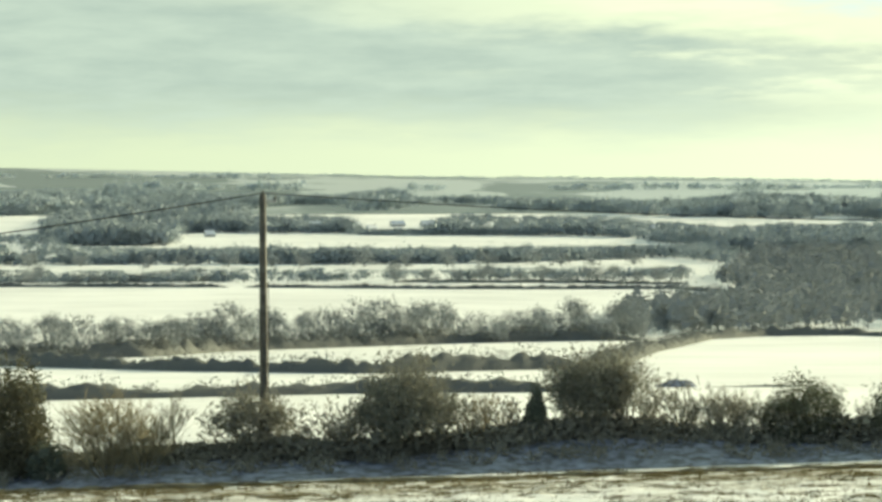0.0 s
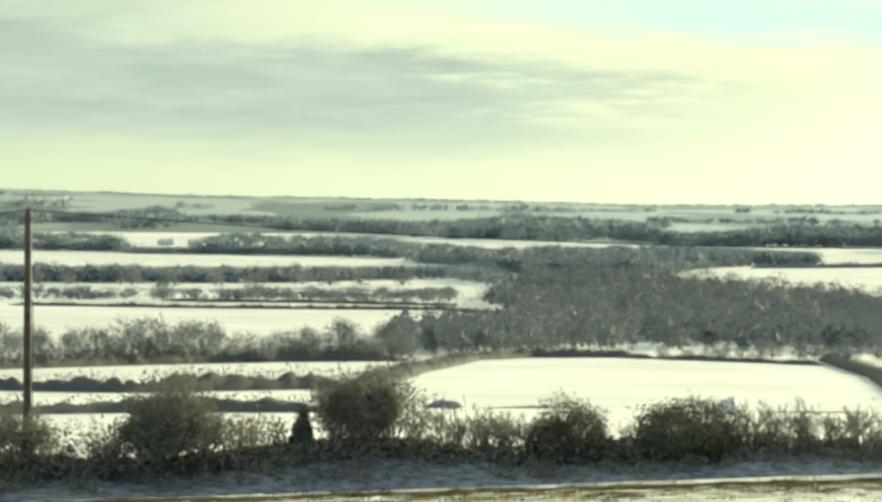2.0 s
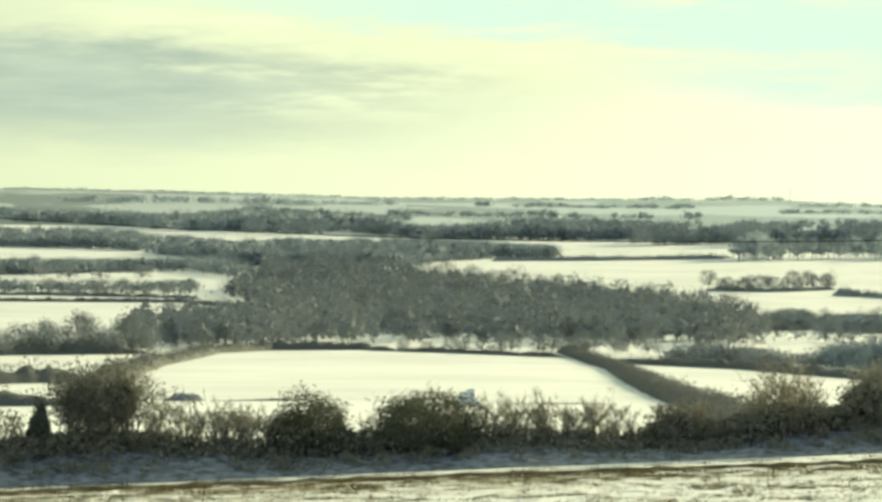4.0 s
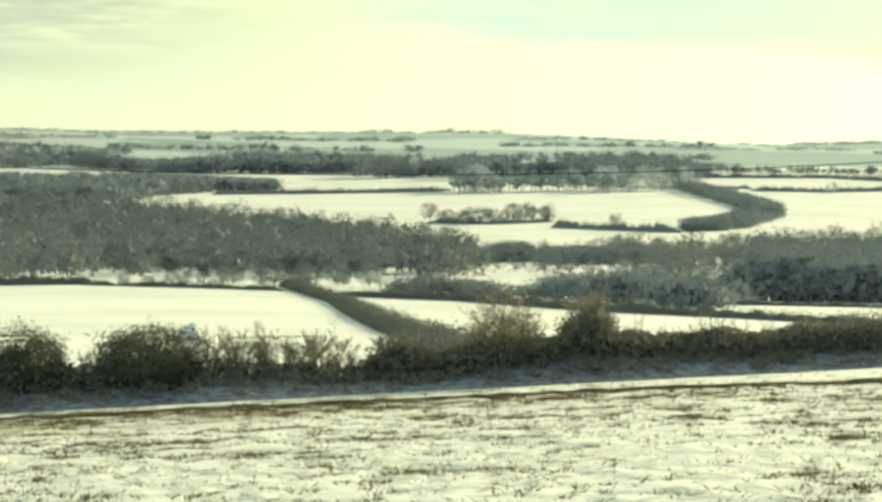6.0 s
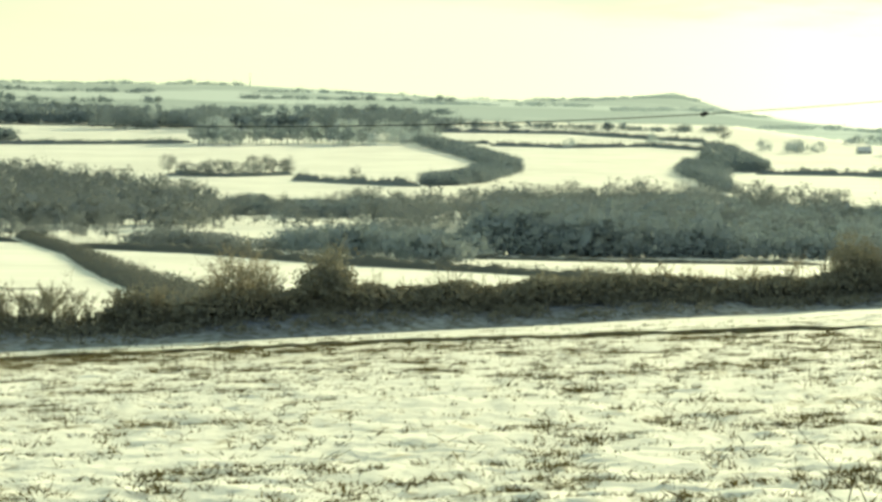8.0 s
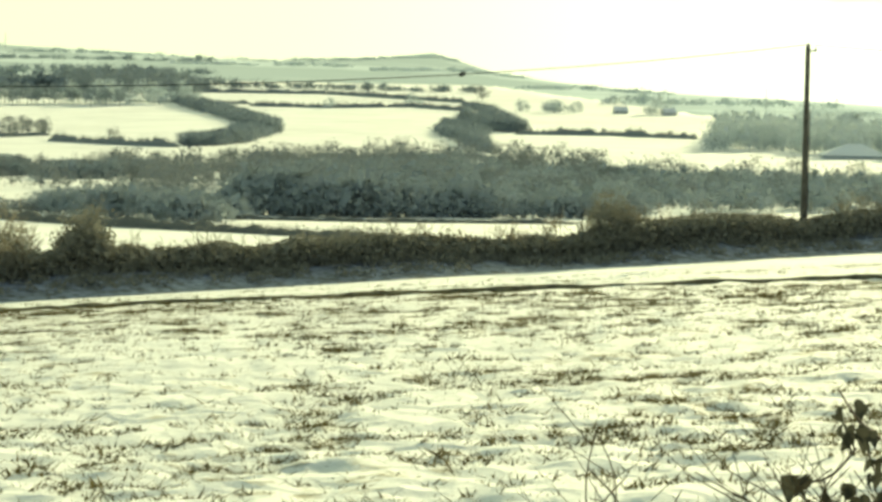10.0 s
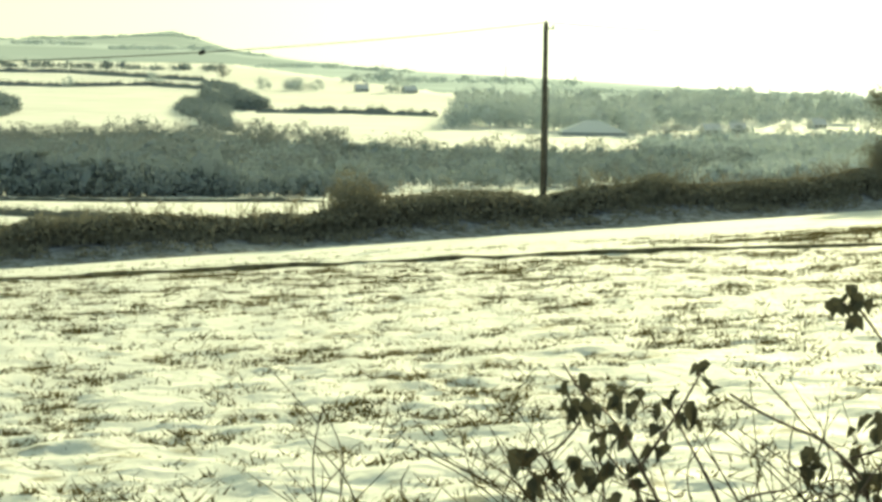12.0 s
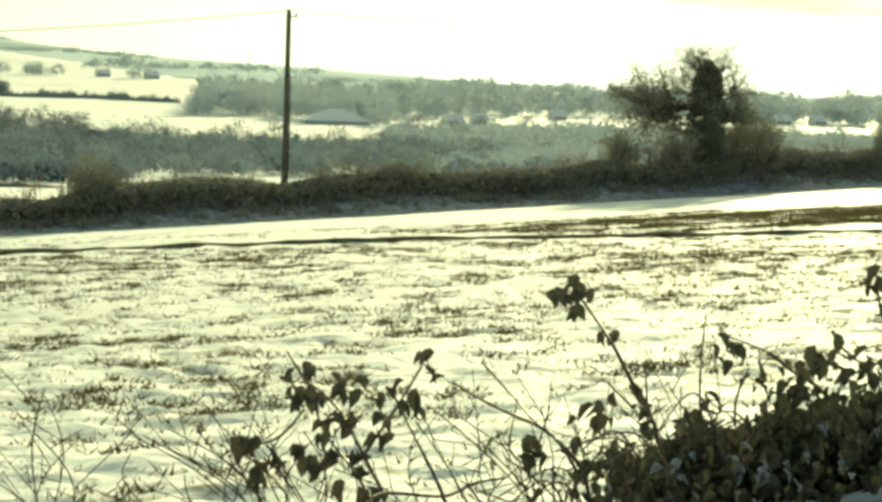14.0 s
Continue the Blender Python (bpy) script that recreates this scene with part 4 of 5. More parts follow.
def shrub(name, b, tall, broad, stems, last, material, label, seed, back=0.0, leaves=0, leafy=None, size=0.2, width=0.03):
    """A bush: forking stems from one root, with or without leaves at the twigs' ends."""
    r = random.Random(seed)
    x, y = spot(b, back)
    top = tagged(new(name), label, name.replace("_", " "), "bushes of the near hedge")
    top.location = (x, y, on_bank(x, y))
    store, tips = ([], []), []
    for i in range(stems):
        a, o = r.uniform(0, 6.283), r.random() ** 0.7
        d = Vector((math.cos(a) * o * broad / tall * 0.75, math.sin(a) * o * broad / tall * 0.75, 1)).normalized()
        sprout(store, r, Vector((math.cos(a) * o * 0.3, math.sin(a) * o * 0.3, 0)), d, tall * 0.40 * (1.1 - 0.35 * o), width, 0, last, 0.42, tips)
    hi = sorted(v.z for v in store[0])[int(len(store[0]) * 0.985)]
    k = tall / hi
    stuff("branch_mass", [v * k for v in store[0]], store[1], material, top)
    if leaves:
        c = np.array([tuple(t) for t in store[0]]) * k
        i = rng.integers(0, len(c), leaves)
        v, f = shards(c[i] * (0.97, 0.97, 0.95) + rng.normal(size=(leaves, 3)) * 0.16, size * (0.4 + rng.random(leaves)), 0.9, 0.5, 0.2)
        stuff("foliage", v, f, leafy, top)
    return top


def leaf_dome(name, b, tall, broad, material, label, leaves, size, seed, back=0.0, lobes=9, peak=0.0):
    """An evergreen: lobes of small leaves over hidden stems; peak draws it to a point."""
    r = random.Random(seed)
    x, y = spot(b, back)
    top = tagged(new(name), label, name.replace("_", " "), "bushes of the near hedge")
    top.location = (x, y, on_bank(x, y))
    store = ([], [])
    for i in range(lobes):
        a, h = i * 2.4, r.uniform(0.3, 0.8)
        tube(store, Vector((0, 0, -0.2)), Vector((math.cos(a) * broad * 0.3 * (1 - h * peak), math.sin(a) * broad * 0.3 * (1 - h * peak), tall * h)), 0.05, 0.015, 4)
    piece("stem", store[0], store[1], BARK, top)
    d = rng.normal(size=(leaves, 3))
    d /= np.linalg.norm(d, axis=1)[:, None]
    d[:, 2] = np.abs(d[:, 2]) - 0.12
    a = np.arctan2(d[:, 1], d[:, 0])
    swell = 0.52 + 0.5 * rough(a * 1.3 + seed, d[:, 2] * 2.5, seed) + 0.28 * rough(a * 4.0, d[:, 2] * 6, seed + 1) + 0.10 * rng.random(leaves) ** 5
    p = d * (swell * (0.55 + 0.45 * np.sqrt(rng.random(leaves))) * (1 + 0.04 * rng.normal(size=leaves)))[:, None]
    h = np.clip(p[:, 2], 0, 1)
    wide = (1 + 0.55 * h * (peak == 0)) * (1 - peak * h)
    p = p * (broad / 2, broad / 2, tall) * np.column_stack([wide, wide, np.ones(leaves)])
    p[:, 2] += 0.1 * tall
    v, f = shards(p, size * (0.5 + rng.random(leaves)), 0.9, 0.5, 0.2)
    stuff("foliage", v, f, material, top)
    return top


BARE = "leafless bush in the near hedge"
DENSE = twiggy("dense_thorn_twigs", (0.16, 0.162, 0.134), (0.31, 0.305, 0.245), 0.12)
BRONZE = twiggy("bronze_evergreen", (0.1, 0.098, 0.07), (0.2, 0.19, 0.132), 0.12)
OLIVE = twiggy("olive_holly_leaves", (0.1, 0.108, 0.078), (0.2, 0.205, 0.145), 0.12)
leaf_dome("conifer", -9.85, 4.1, 2.8, BRONZE, "bronze-green evergreen standing at the hedge end", 15000, 0.13, 1, -1.0, 14)
shrub("bush", -7.7, 2.7, 4.0, 34, 4, PALE_TWIG, "pale straw-coloured leafless bush by the hedge", 2, -2.5, 0, None, 0.2, 0.02)
shrub("bush", -6.9, 1.9, 2.6, 20, 4, PALE_TWIG, "pale straw-coloured leafless bush by the hedge", 22, -2.0, 0, None, 0.2, 0.02)
leaf_dome("bush", -9.1, 1.3, 1.3, EVERGREEN, "small dark evergreen bush by the hedge", 1800, 0.16, 3, -2.2, 6)
shrub("bush", -6.2, 2.3, 1.3, 5, 5, THORN, BARE, 4, -0.5)
shrub("ivy_bush", -4.3, 2.4, 2.2, 16, 4, THORN, "ivy and brambles round the pole's foot", 5, 0, 2600, THICKET, 0.16)
shrub("bush", -2.6, 1.9, 2.6, 16, 4, RUSSET, BARE, 6, 0, 900, THICKET, 0.16)
shrub("bush", -0.8, 3.2, 4.6, 40, 4, THORN, "large dark thorn bush in the near hedge", 7, 0, 14000, DENSE, 0.14)
shrub("bush", 0.9, 1.8, 2.2, 14, 4, RUSSET, BARE, 8, 0, 700, THICKET, 0.16)
leaf_dome("conifer", 2.1, 2.0, 1.3, EVERGREEN, "small dark cone-shaped conifer in the hedge", 4500, 0.12, 9, 0, 14, 0.55)
shrub("bush", 3.05, 2.7, 1.2, 22, 4, THORN, "dense dark thorn bush in the near hedge", 10, 0, 6500, DENSE, 0.13)
shrub("bush", 3.8, 3.1, 1.0, 22, 4, THORN, "dense dark thorn bush in the near hedge", 31, 0, 6000, DENSE, 0.13)
shrub("bush", 4.3, 2.6, 1.6, 8, 5, THORN, BARE, 11)
leaf_dome("holly_bush", 8.15, 2.35, 2.9, OLIVE, "dark green rounded holly bush in the hedge", 19000, 0.085, 12, 0, 16)
leaf_dome("holly_bush", 10.9, 2.15, 4.0, OLIVE, "dark rounded evergreen bush in the hedge", 23000, 0.085, 13, 0, 18)
for i, b in enumerate((4.9, 5.4, 5.9, 6.3, 6.7, 7.1, 12.3, 12.8, 13.2, 13.7, 14.1, 14.6, 15.0, 15.5)):
    shrub("bush", b, 1.75 + 0.25 * math.sin(i * 2.3), 1.3, 9, 4, THORN, "upright leafless thorn stems in the near hedge", 200 + i)
shrub("bush", 16.7, 1.7, 3.2, 18, 4, THORN, BARE, 17, 0, 2600, THICKET, 0.18)
shrub("bush", 19.2, 2.7, 3.8, 26, 4, RUSSET, "bare brown rounded bush in the hedge", 18, 0, 900, THICKET, 0.16)
shrub("bush", 21.0, 2.4, 1.7, 16, 4, THORN, "dense dark thorn bush in the near hedge", 19, 0, 3600, THICKET, 0.18)
leaf_dome("bush", 33.1, 2.6, 2.2, THICKET, "dense dark bush in the near hedge", 9000, 0.11, 20, 0, 10)
shrub("bush", 45.2, 3.0, 2.0, 18, 4, THORN, BARE, 21, 0, 2600, THICKET, 0.13)
shrub("bush", 46.2, 2.9, 1.8, 18, 4, THORN, BARE, 33, 0, 2600, THICKET, 0.13)
leaf_dome("ivy_bush", 48.0, 3.3, 4.2, THICKET, "dark ivy-covered bush beside the tree", 14000, 0.14, 23, 0, 14)
leaf_dome("bush", 51.3, 3.6, 3.2, THICKET, "dark evergreen bush in the near hedge", 8000, 0.14, 24, 0, 10)


def ivy_tree():
    """The tree in the hedge: an ivy-clad trunk, a low dark bough to one side and a sparse top painted pale as if
    sunlit.
    """
    r = random.Random(77)
    x, y = spot(47.05)
    top = tagged(new("tree"), "leafless hedgerow tree with an ivy-clad trunk", "tree")
    top.location = (x, y, on_bank(x, y))
    away = Vector((math.cos(radians(47)), -math.sin(radians(47)), 0))  # across the camera's view, to which the boughs are fitted
    deep = Vector((math.sin(radians(47)), math.cos(radians(47)), 0))
    store, high, side = ([], []), [], []
    tube(store, Vector((0, 0, -0.4)), Vector((0.1, 0, 2.2)), 0.30, 0.26, 8)
    tube(store, Vector((0.1, 0, 2.2)), Vector((0.0, 0, 6.0)), 0.26, 0.10, 8)
    for i in range(20):
        h = r.uniform(2.2, 4.4)
        d = (away * -1.0 + deep * r.uniform(-0.5, 0.5) + Vector((0, 0, r.uniform(-0.16, 0.16)))).normalized()
        sprout(store, r, Vector((0, 0, h)), d, r.uniform(1.5, 2.5), 0.06, 0, 4, 0.42, side)
    for i in range(6):
        h = r.uniform(2.8, 3.8)
        d = (away + deep * r.uniform(-0.6, 0.6) + Vector((0, 0, r.uniform(0.0, 0.3)))).normalized()
        sprout(store, r, Vector((0, 0, h)), d, r.uniform(0.9, 1.3), 0.05, 0, 4, 0.4, side)
    for i in range(34):
        h = r.uniform(3.6, 6.0)
        a = r.uniform(0, 6.283)
        d = (away * (math.cos(a) - 0.25) + deep * math.sin(a) * 0.7 + Vector((0, 0, 0.35 if h < 5 else 0.7))).normalized()
        sprout(store, r, Vector((0.0, 0, h)), d, r.uniform(1.1, 1.75) if h < 5 else r.uniform(0.8, 1.2), 0.045, 0, 4, 0.5, high)
    piece("trunk", store[0], store[1], BARK, top)
    # sunlight on the top is painted: its twigs take the paler material
    for tips, count, size, material, note in ((side, 12000, 0.13, DENSE, "dense dark twigs of the low boughs"), (high, 3200, 0.09, PALE_TWIG, "sparse buds and twigs, sunlight painted in as pale colour")):
        c = np.array([tuple(t) for t in tips])
        i = rng.integers(0, len(c), count)
        v, f = shards(c[i] + rng.normal(size=(count, 3)) * 0.15, size * (0.6 + 0.8 * rng.random(count)), 0.9, 0.5, 0.1)
        stuff("crown", v, f, material, top, note)
    n = 20000
    h = rng.random(n)
    a = rng.random(n) * 6.283
    wide = np.interp(h, [0, 0.2, 0.5, 0.62, 0.85, 0.95, 1.0], [0.7, 1.0, 1.45, 1.2, 0.8, 0.5, 0.12]) * (0.75 + 0.5 * rough(h * 9, a * 1.6, 4))
    q = np.sqrt(rng.random(n)) * wide
    v, f = shards(np.column_stack([np.cos(a) * q, np.sin(a) * q * 0.9, 0.1 + h * 6.5]), 0.08 + 0.12 * rng.random(n), 0.9, 0.5, 0.1)
    stuff("ivy", v, f, EVERGREEN, top, "dark green ivy wrapped round the trunk")


ivy_tree()

# ---- stubble and ruts of the near field ----
def rut(x):
    """How far off the tractor rut along the headland lies."""
    return np.interp(x, [-30, 12, 30, 40, 44, 47.5, 50, 52, 54, 56, 59], [78, 76.5, 74.5, 69, 66, 63, 59.5, 54.5, 50, 45, 36])


def stubble(count, low, high, blades, label, where, seed, left=-12, right=54, first=15, last=88):
    g = np.random.default_rng(seed)
    b = np.radians(left + (right - left) * g.random(count))
    d = np.sqrt(first ** 2 + (last ** 2 - first ** 2) * g.random(count))
    x, y = np.sin(b) * d, np.cos(b) * d
    ok = g.random(count) < where(x, y)
    x, y = x[ok], y[ok]
    n = len(x)
    k = np.repeat(np.arange(n), blades)
    px_, py_ = x[k] + g.normal(size=len(k)) * 0.07, y[k] + g.normal(size=len(k)) * 0.07
    tall = (low + (high - low) * g.random(n))[k] * (0.5 + 0.6 * g.random(len(k)))
    z = field(px_, py_) + lumps(px_, py_)
    lean = g.normal(size=(len(k), 2)) * (1.3, 0.6) * tall[:, None]
    s = 0.009 + 0.012 * g.random(len(k))
    turn_ = g.random(len(k)) * 3.1416
    base = np.column_stack([px_, py_, z - 0.03])
    off = np.column_stack([np.cos(turn_) * s, np.sin(turn_) * s, 0 * s])
    v = np.stack([base - off, base + off, base + np.column_stack([lean, tall])], 1).reshape(-1, 3)
    return tagged(new("stubble", mesh_of("stubble", v, np.arange(3 * len(k)).reshape(-1, 3), STRAW)), label, "stubble", "", "stuff")


def patchy(x, y):
    p = 0.30 * rough(x / 3.4, y / 2.0, 11) + 0.5 * rough(x / 0.8, y / 0.9, 12) + 0.25 * rough(x / 11, y / 6, 13)
    ahead = y - rut(x)
    return np.clip((p - 0.47 + 0.05 * np.clip((x - 26) / 16, 0, 1)) * 4.5, 0.10, 1) * (ahead < -0.4) * np.clip((-ahead - 2.5) / 1.5, np.clip((40 - x) / 8, 0.08, 1), 1)


def by_rut(x, y):
    ahead = y - rut(x)
    edge = np.exp(-(ahead / 0.45) ** 2) + 0.9 * np.exp(-np.clip(-ahead - 0.4, 0, 50) / 4.0) * (ahead < 0) * np.clip((46 - x) / 20, 0, 1)
    return np.clip(edge, 0, 1)


def far_rows(x, y):
    band = sum(np.exp(-((y - y0 - slope * (x - 60)) / wide) ** 2) for y0, slope, wide in ((63.3, 0.0, 0.5), (60.8, -0.05, 0.3), (57.6, -0.1, 0.45), (53.6, -0.2, 0.4), (67.5, 0.1, 0.3)))
    band = band * (0.35 + 0.9 * rough(x / 2.5, y / 2, 15)) + ((y > 51) & (y < 66)) * np.clip(rough(x / 2.2, y / 1.2, 14) * 1.8 - 0.75, 0, 0.6)
    return np.clip(band, 0, 1) * np.clip((x - 54) / 5, 0, 1) * (y > rut(x))


def headland(x, y):
    """Thin tufts and wheel marks between the rut and the hedge."""
    ahead = y - rut(x)
    marks = sum(k * np.exp(-((y - y0 - slope * (x - 40)) / 0.3) ** 2) for y0, slope, k in ((73.5, -0.12, 0.9), (75.2, -0.13, 0.7), (79.0, -0.06, 0.6), (81.5, 0.05, 0.6)))
    return ((ahead > 0.5) & (y < hedge_y(x) - 4)) * np.clip(0.25 * (rough(x / 1.6, y / 1.0, 17) - 0.55) + marks * (rough(x / 5, y, 18) > 0.3), 0, 1)


stubble(150000, 0.035, 0.14, 5, "brown stubble and dead grass poking through snow", patchy, 3)
stubble(170000, 0.06, 0.16, 4, "matted dead grass along a tractor rut", by_rut, 4)

stubble(150000, 0.10, 0.22, 3, "brown stubble rows between tractor ruts", far_rows, 6, 38, 54, 60, 102)
stubble(160000, 0.06, 0.15, 3, "thin grass tufts and wheel marks on the headland", headland, 7, -12, 50, 60, 95)


def rut_strip(shift, x0, x1, wide):
    xs = np.arange(x0, x1, 0.3)
    y = rut(xs) + shift
    v = []
    for k in (-1, -0.5, 0, 0.5, 1):
        yy = y + k * wide * (0.8 + 0.4 * rough(xs / 0.9, 0 * xs + k, 15))
        v.append(np.stack([xs, yy, field(xs, yy) + 0.03 + (0.05 + 0.09 * rough(xs / 0.5, 0 * xs, 16)) * (1 - k * k) - 0.09 * abs(k)], 1))
    tagged(piece("trim", np.stack(v, 1).reshape(-1, 3), grid_faces(len(xs), 5), SOIL, smooth=True), "bare brown soil ridge of a tractor rut", "rut", "", "structure")


rut_strip(0.0, -30, 58, 0.24)

# ---- farm buildings, mast and heaps of the valley ----
def box(bm, x0, x1, y0, y1, z0, z1):
    vs = [bm.verts.new(p) for p in ((x0, y0, z0), (x1, y0, z0), (x1, y1, z0), (x0, y1, z0), (x0, y0, z1), (x1, y0, z1), (x1, y1, z1), (x0, y1, z1))]
    for q in ((3, 2, 1, 0), (4, 5, 6, 7), (0, 1, 5, 4), (1, 2, 6, 5), (2, 3, 7, 6), (3, 0, 4, 7)):
        bm.faces.new([vs[i] for i in q])


def gabled(name, b, d, long, deep, eaves, ridge, turn, wall, label, windows=2, chimney=True, hip=0.0):
    """A building with a snowy pitched roof; its long side lies along its own x."""
    x, y, z = land(b, d)
    top = tagged(new(name), label, name.replace("_", " "), "farm buildings")
    top.matrix_basis = pose(x, y, float(z) - 0.2, 0, 0, turn - b)
    bm = bmesh.new()
    box(bm, -long / 2, long / 2, -deep / 2, deep / 2, -1.0, eaves)
    if not hip:
        for s in (-1, 1):
            q = [bm.verts.new((s * long / 2, -deep / 2, eaves)), bm.verts.new((s * long / 2, deep / 2, eaves)), bm.verts.new((s * long / 2, 0, ridge))]
            bm.faces.new(q if s > 0 else q[::-1])
    part("wall", bm, wall, top)
    bm = bmesh.new()
    over = 0.35
    ex, ey, rx = long / 2 + over, deep / 2 + over, long / 2 + over - hip
    planes = [[(-ex, -ey, eaves - 0.15), (ex, -ey, eaves - 0.15), (rx, 0, ridge + 0.05), (-rx, 0, ridge + 0.05)], [(ex, ey, eaves - 0.15), (-ex, ey, eaves - 0.15), (-rx, 0, ridge + 0.05), (rx, 0, ridge + 0.05)]]
    if hip:
        planes += [[(ex, -ey, eaves - 0.15), (ex, ey, eaves - 0.15), (rx, 0, ridge + 0.05)], [(-ex, ey, eaves - 0.15), (-ex, -ey, eaves - 0.15), (-rx, 0, ridge + 0.05)]]
    for a in planes:
        lo = [bm.verts.new(p) for p in a]
        hi = [bm.verts.new((p[0], p[1], p[2] + 0.25)) for p in a]
        bm.faces.new(lo[::-1])
        bm.faces.new(hi)
        for i in range(len(a)):
            k = (i + 1) % len(a)
            bm.faces.new((lo[i], lo[k], hi[k], hi[i]))
    roof = part("roof", bm, CAP_SNOW, top, "snow-covered pitched roof")
    if chimney:
        bm = bmesh.new()
        box(bm, long * 0.36, long * 0.36 + 0.9, -0.4, 0.4, eaves, ridge + 1.1)
        part("chimney", bm, RENDERED, roof)
    for i in range(windows):
        u = (i + 0.5) / windows - 0.5
        for h in ((0.9, 2.1), (3.2, 4.3)) if eaves > 4.6 else ((1.0, 2.2),):
            bm = bmesh.new()
            box(bm, u * long - 0.55, u * long + 0.55, -deep / 2 - 0.06, -deep / 2 + 0.05, *h)
            part("window", bm, GLASS, top, "dark window pane")
    return top


gabled("barn", 38.5, 1248, 32, 22, 1.8, 7.2, 6, SHEET, "wide low farm barn with a hipped snowy roof", 0, False, 13.0)
HOUSE = "low pale farmhouse with a snowy roof"
for b, d, long, turn in ((41.2, 1290, 13, 62), (41.8, 1310, 11, 48), (43.6, 1420, 12, 70), (48.7, 1480, 13, 55), (49.5, 1490, 12, 75), (34.3, 1990, 15, 66),
                         (33.2, 2010, 15, 50), (31.6, 2060, 14, 72), (-1.0, 2330, 18, 58), (-2.0, 2320, 16, 66), (-2.9, 2330, 15, 52), (-1.6, 2220, 13, 70),
                         (-0.3, 2330, 20, 60), (-5.3, 2090, 11, 50), (-6.1, 2100, 11, 66), (-6.8, 2100, 11, 74), (3.3, 2160, 12, 60), (3.7, 2160, 12, 54), (4.9, 2180, 12, 68),
                         (11.9, 2640, 18, 50), (13.3, 2500, 20, 64)):
    gabled("house", b, d, long * 0.72, 7.0, 2.4, 5.6, turn - 35, RENDERED, HOUSE, 3)


def mast(b, d, tall):
    x, y, z = land(b, d)
    top = tagged(new("mast"), "slender pale lattice mast on the far ridge", "mast")
    top.location = (x, y, float(z) - 1)
    for i in range(3):
        a = i * 2.0944
        store = ([], [])
        tube(store, Vector((math.cos(a) * 1.2, math.sin(a) * 1.2, 0)), Vector((math.cos(a) * 0.35, math.sin(a) * 0.35, tall)), 0.16, 0.1, 4)
        piece("leg", store[0], store[1], HAZED_FAR, top)
        store = ([], [])
        for k in range(8):
            u, v = k / 8, (k + 1) / 8
            a2 = a + 2.0944
            tube(store, Vector((math.cos(a), math.sin(a), 0)) * (1.2 - 0.85 * u) + Vector((0, 0, tall * u)), Vector((math.cos(a2), math.sin(a2), 0)) * (1.2 - 0.85 * v) + Vector((0, 0, tall * v)), 0.1, 0.1, 3)
        piece("brace", store[0], store[1], HAZED_FAR, top)


mast(19.19, 3780, 25.0)
for b, d, tall in ((36.5, 1900, 24), (45.6, 2050, 22)):
    x, y, z = land(b, d)
    store = ([], [])
    tube(store, Vector((0, 0, -1)), Vector((0, 0, tall)), 0.5, 0.3, 8)
    tube(store, Vector((0, 0, tall)), Vector((0, 0, tall + 0.6)), 0.4, 0.38, 8)
    ob = tagged(piece("chimney_stack", [tuple(v) for v in store[0]], store[1], HAZED_FAR), "tall slim chimney stack far off", "chimney stack", "chimney stacks")
    ob.location = (x, y, float(z))


def heap(b, d, long, deep, tall, material, label, seed):
    x, y, z = land(b, d)
    u, v = np.meshgrid(np.linspace(-1, 1, 25), np.linspace(-1, 1, 15), indexing="ij")
    h = np.clip(1 - u ** 2 - v ** 2, 0, 1) ** 0.6 * (0.7 + 0.6 * rough(u * 3 + seed, v * 3, seed))
    p = np.stack([u * long / 2, v * deep / 2, h * tall - 0.12], -1)
    ob = tagged(piece("mound", p.reshape(-1, 3), grid_faces(25, 15), material, smooth=True), label, "mound", "mounds in the field")
    ob.matrix_basis = pose(x, y, float(z), 0, 0, -b)


heap(5.35, 262, 4.6, 3.0, 0.9, SHADED_SNOW, "low snow-dusted manure heap in a white field", 3)
heap(11.9, 250, 3.0, 2.2, 1.6, CAP_SNOW, "snow-covered heap in a white field", 5)
hedgerow([(6.2, 262), (9.0, 268)], 0.35, 0.5, HEDGE_FAR, "thin line of dead grass across a snowy field", 0.25)
hedgerow([(12.7, 258), (15.3, 262)], 0.35, 0.5, HEDGE_FAR, "thin line of dead grass across a snowy field", 0.25)

# a dark lump on the wire
lumpy = bmesh.new()
bmesh.ops.create_icosphere(lumpy, subdivisions=2, radius=0.11)
k = 0.75
w_at = A_TOP.lerp(B_TOP, k) - Vector((0, 0, 4 * 1.8 * k * (1 - k)))
for vert in lumpy.verts:
    vert.co = Vector((vert.co.x * 1.7, vert.co.y, vert.co.z * 0.9 + 0.03 * math.sin(vert.co.x * 30)))
    vert.co += w_at
me = bpy.data.meshes.new("wire_splice")
lumpy.to_mesh(me)
lumpy.free()
me.materials.append(CABLE)
tagged(new("wire_splice", me), "dark lump on the overhead wire", "splice")


# ---- brambles at the roadside ----
def near(b, el, d):
    """A place in the air by bearing, elevation and distance from the eye."""
    a, e = radians(b), radians(el)
    return Vector((0.094 + math.sin(a) * math.cos(e) * d, -0.056 + math.cos(a) * math.cos(e) * d, EYE + math.sin(e) * d))


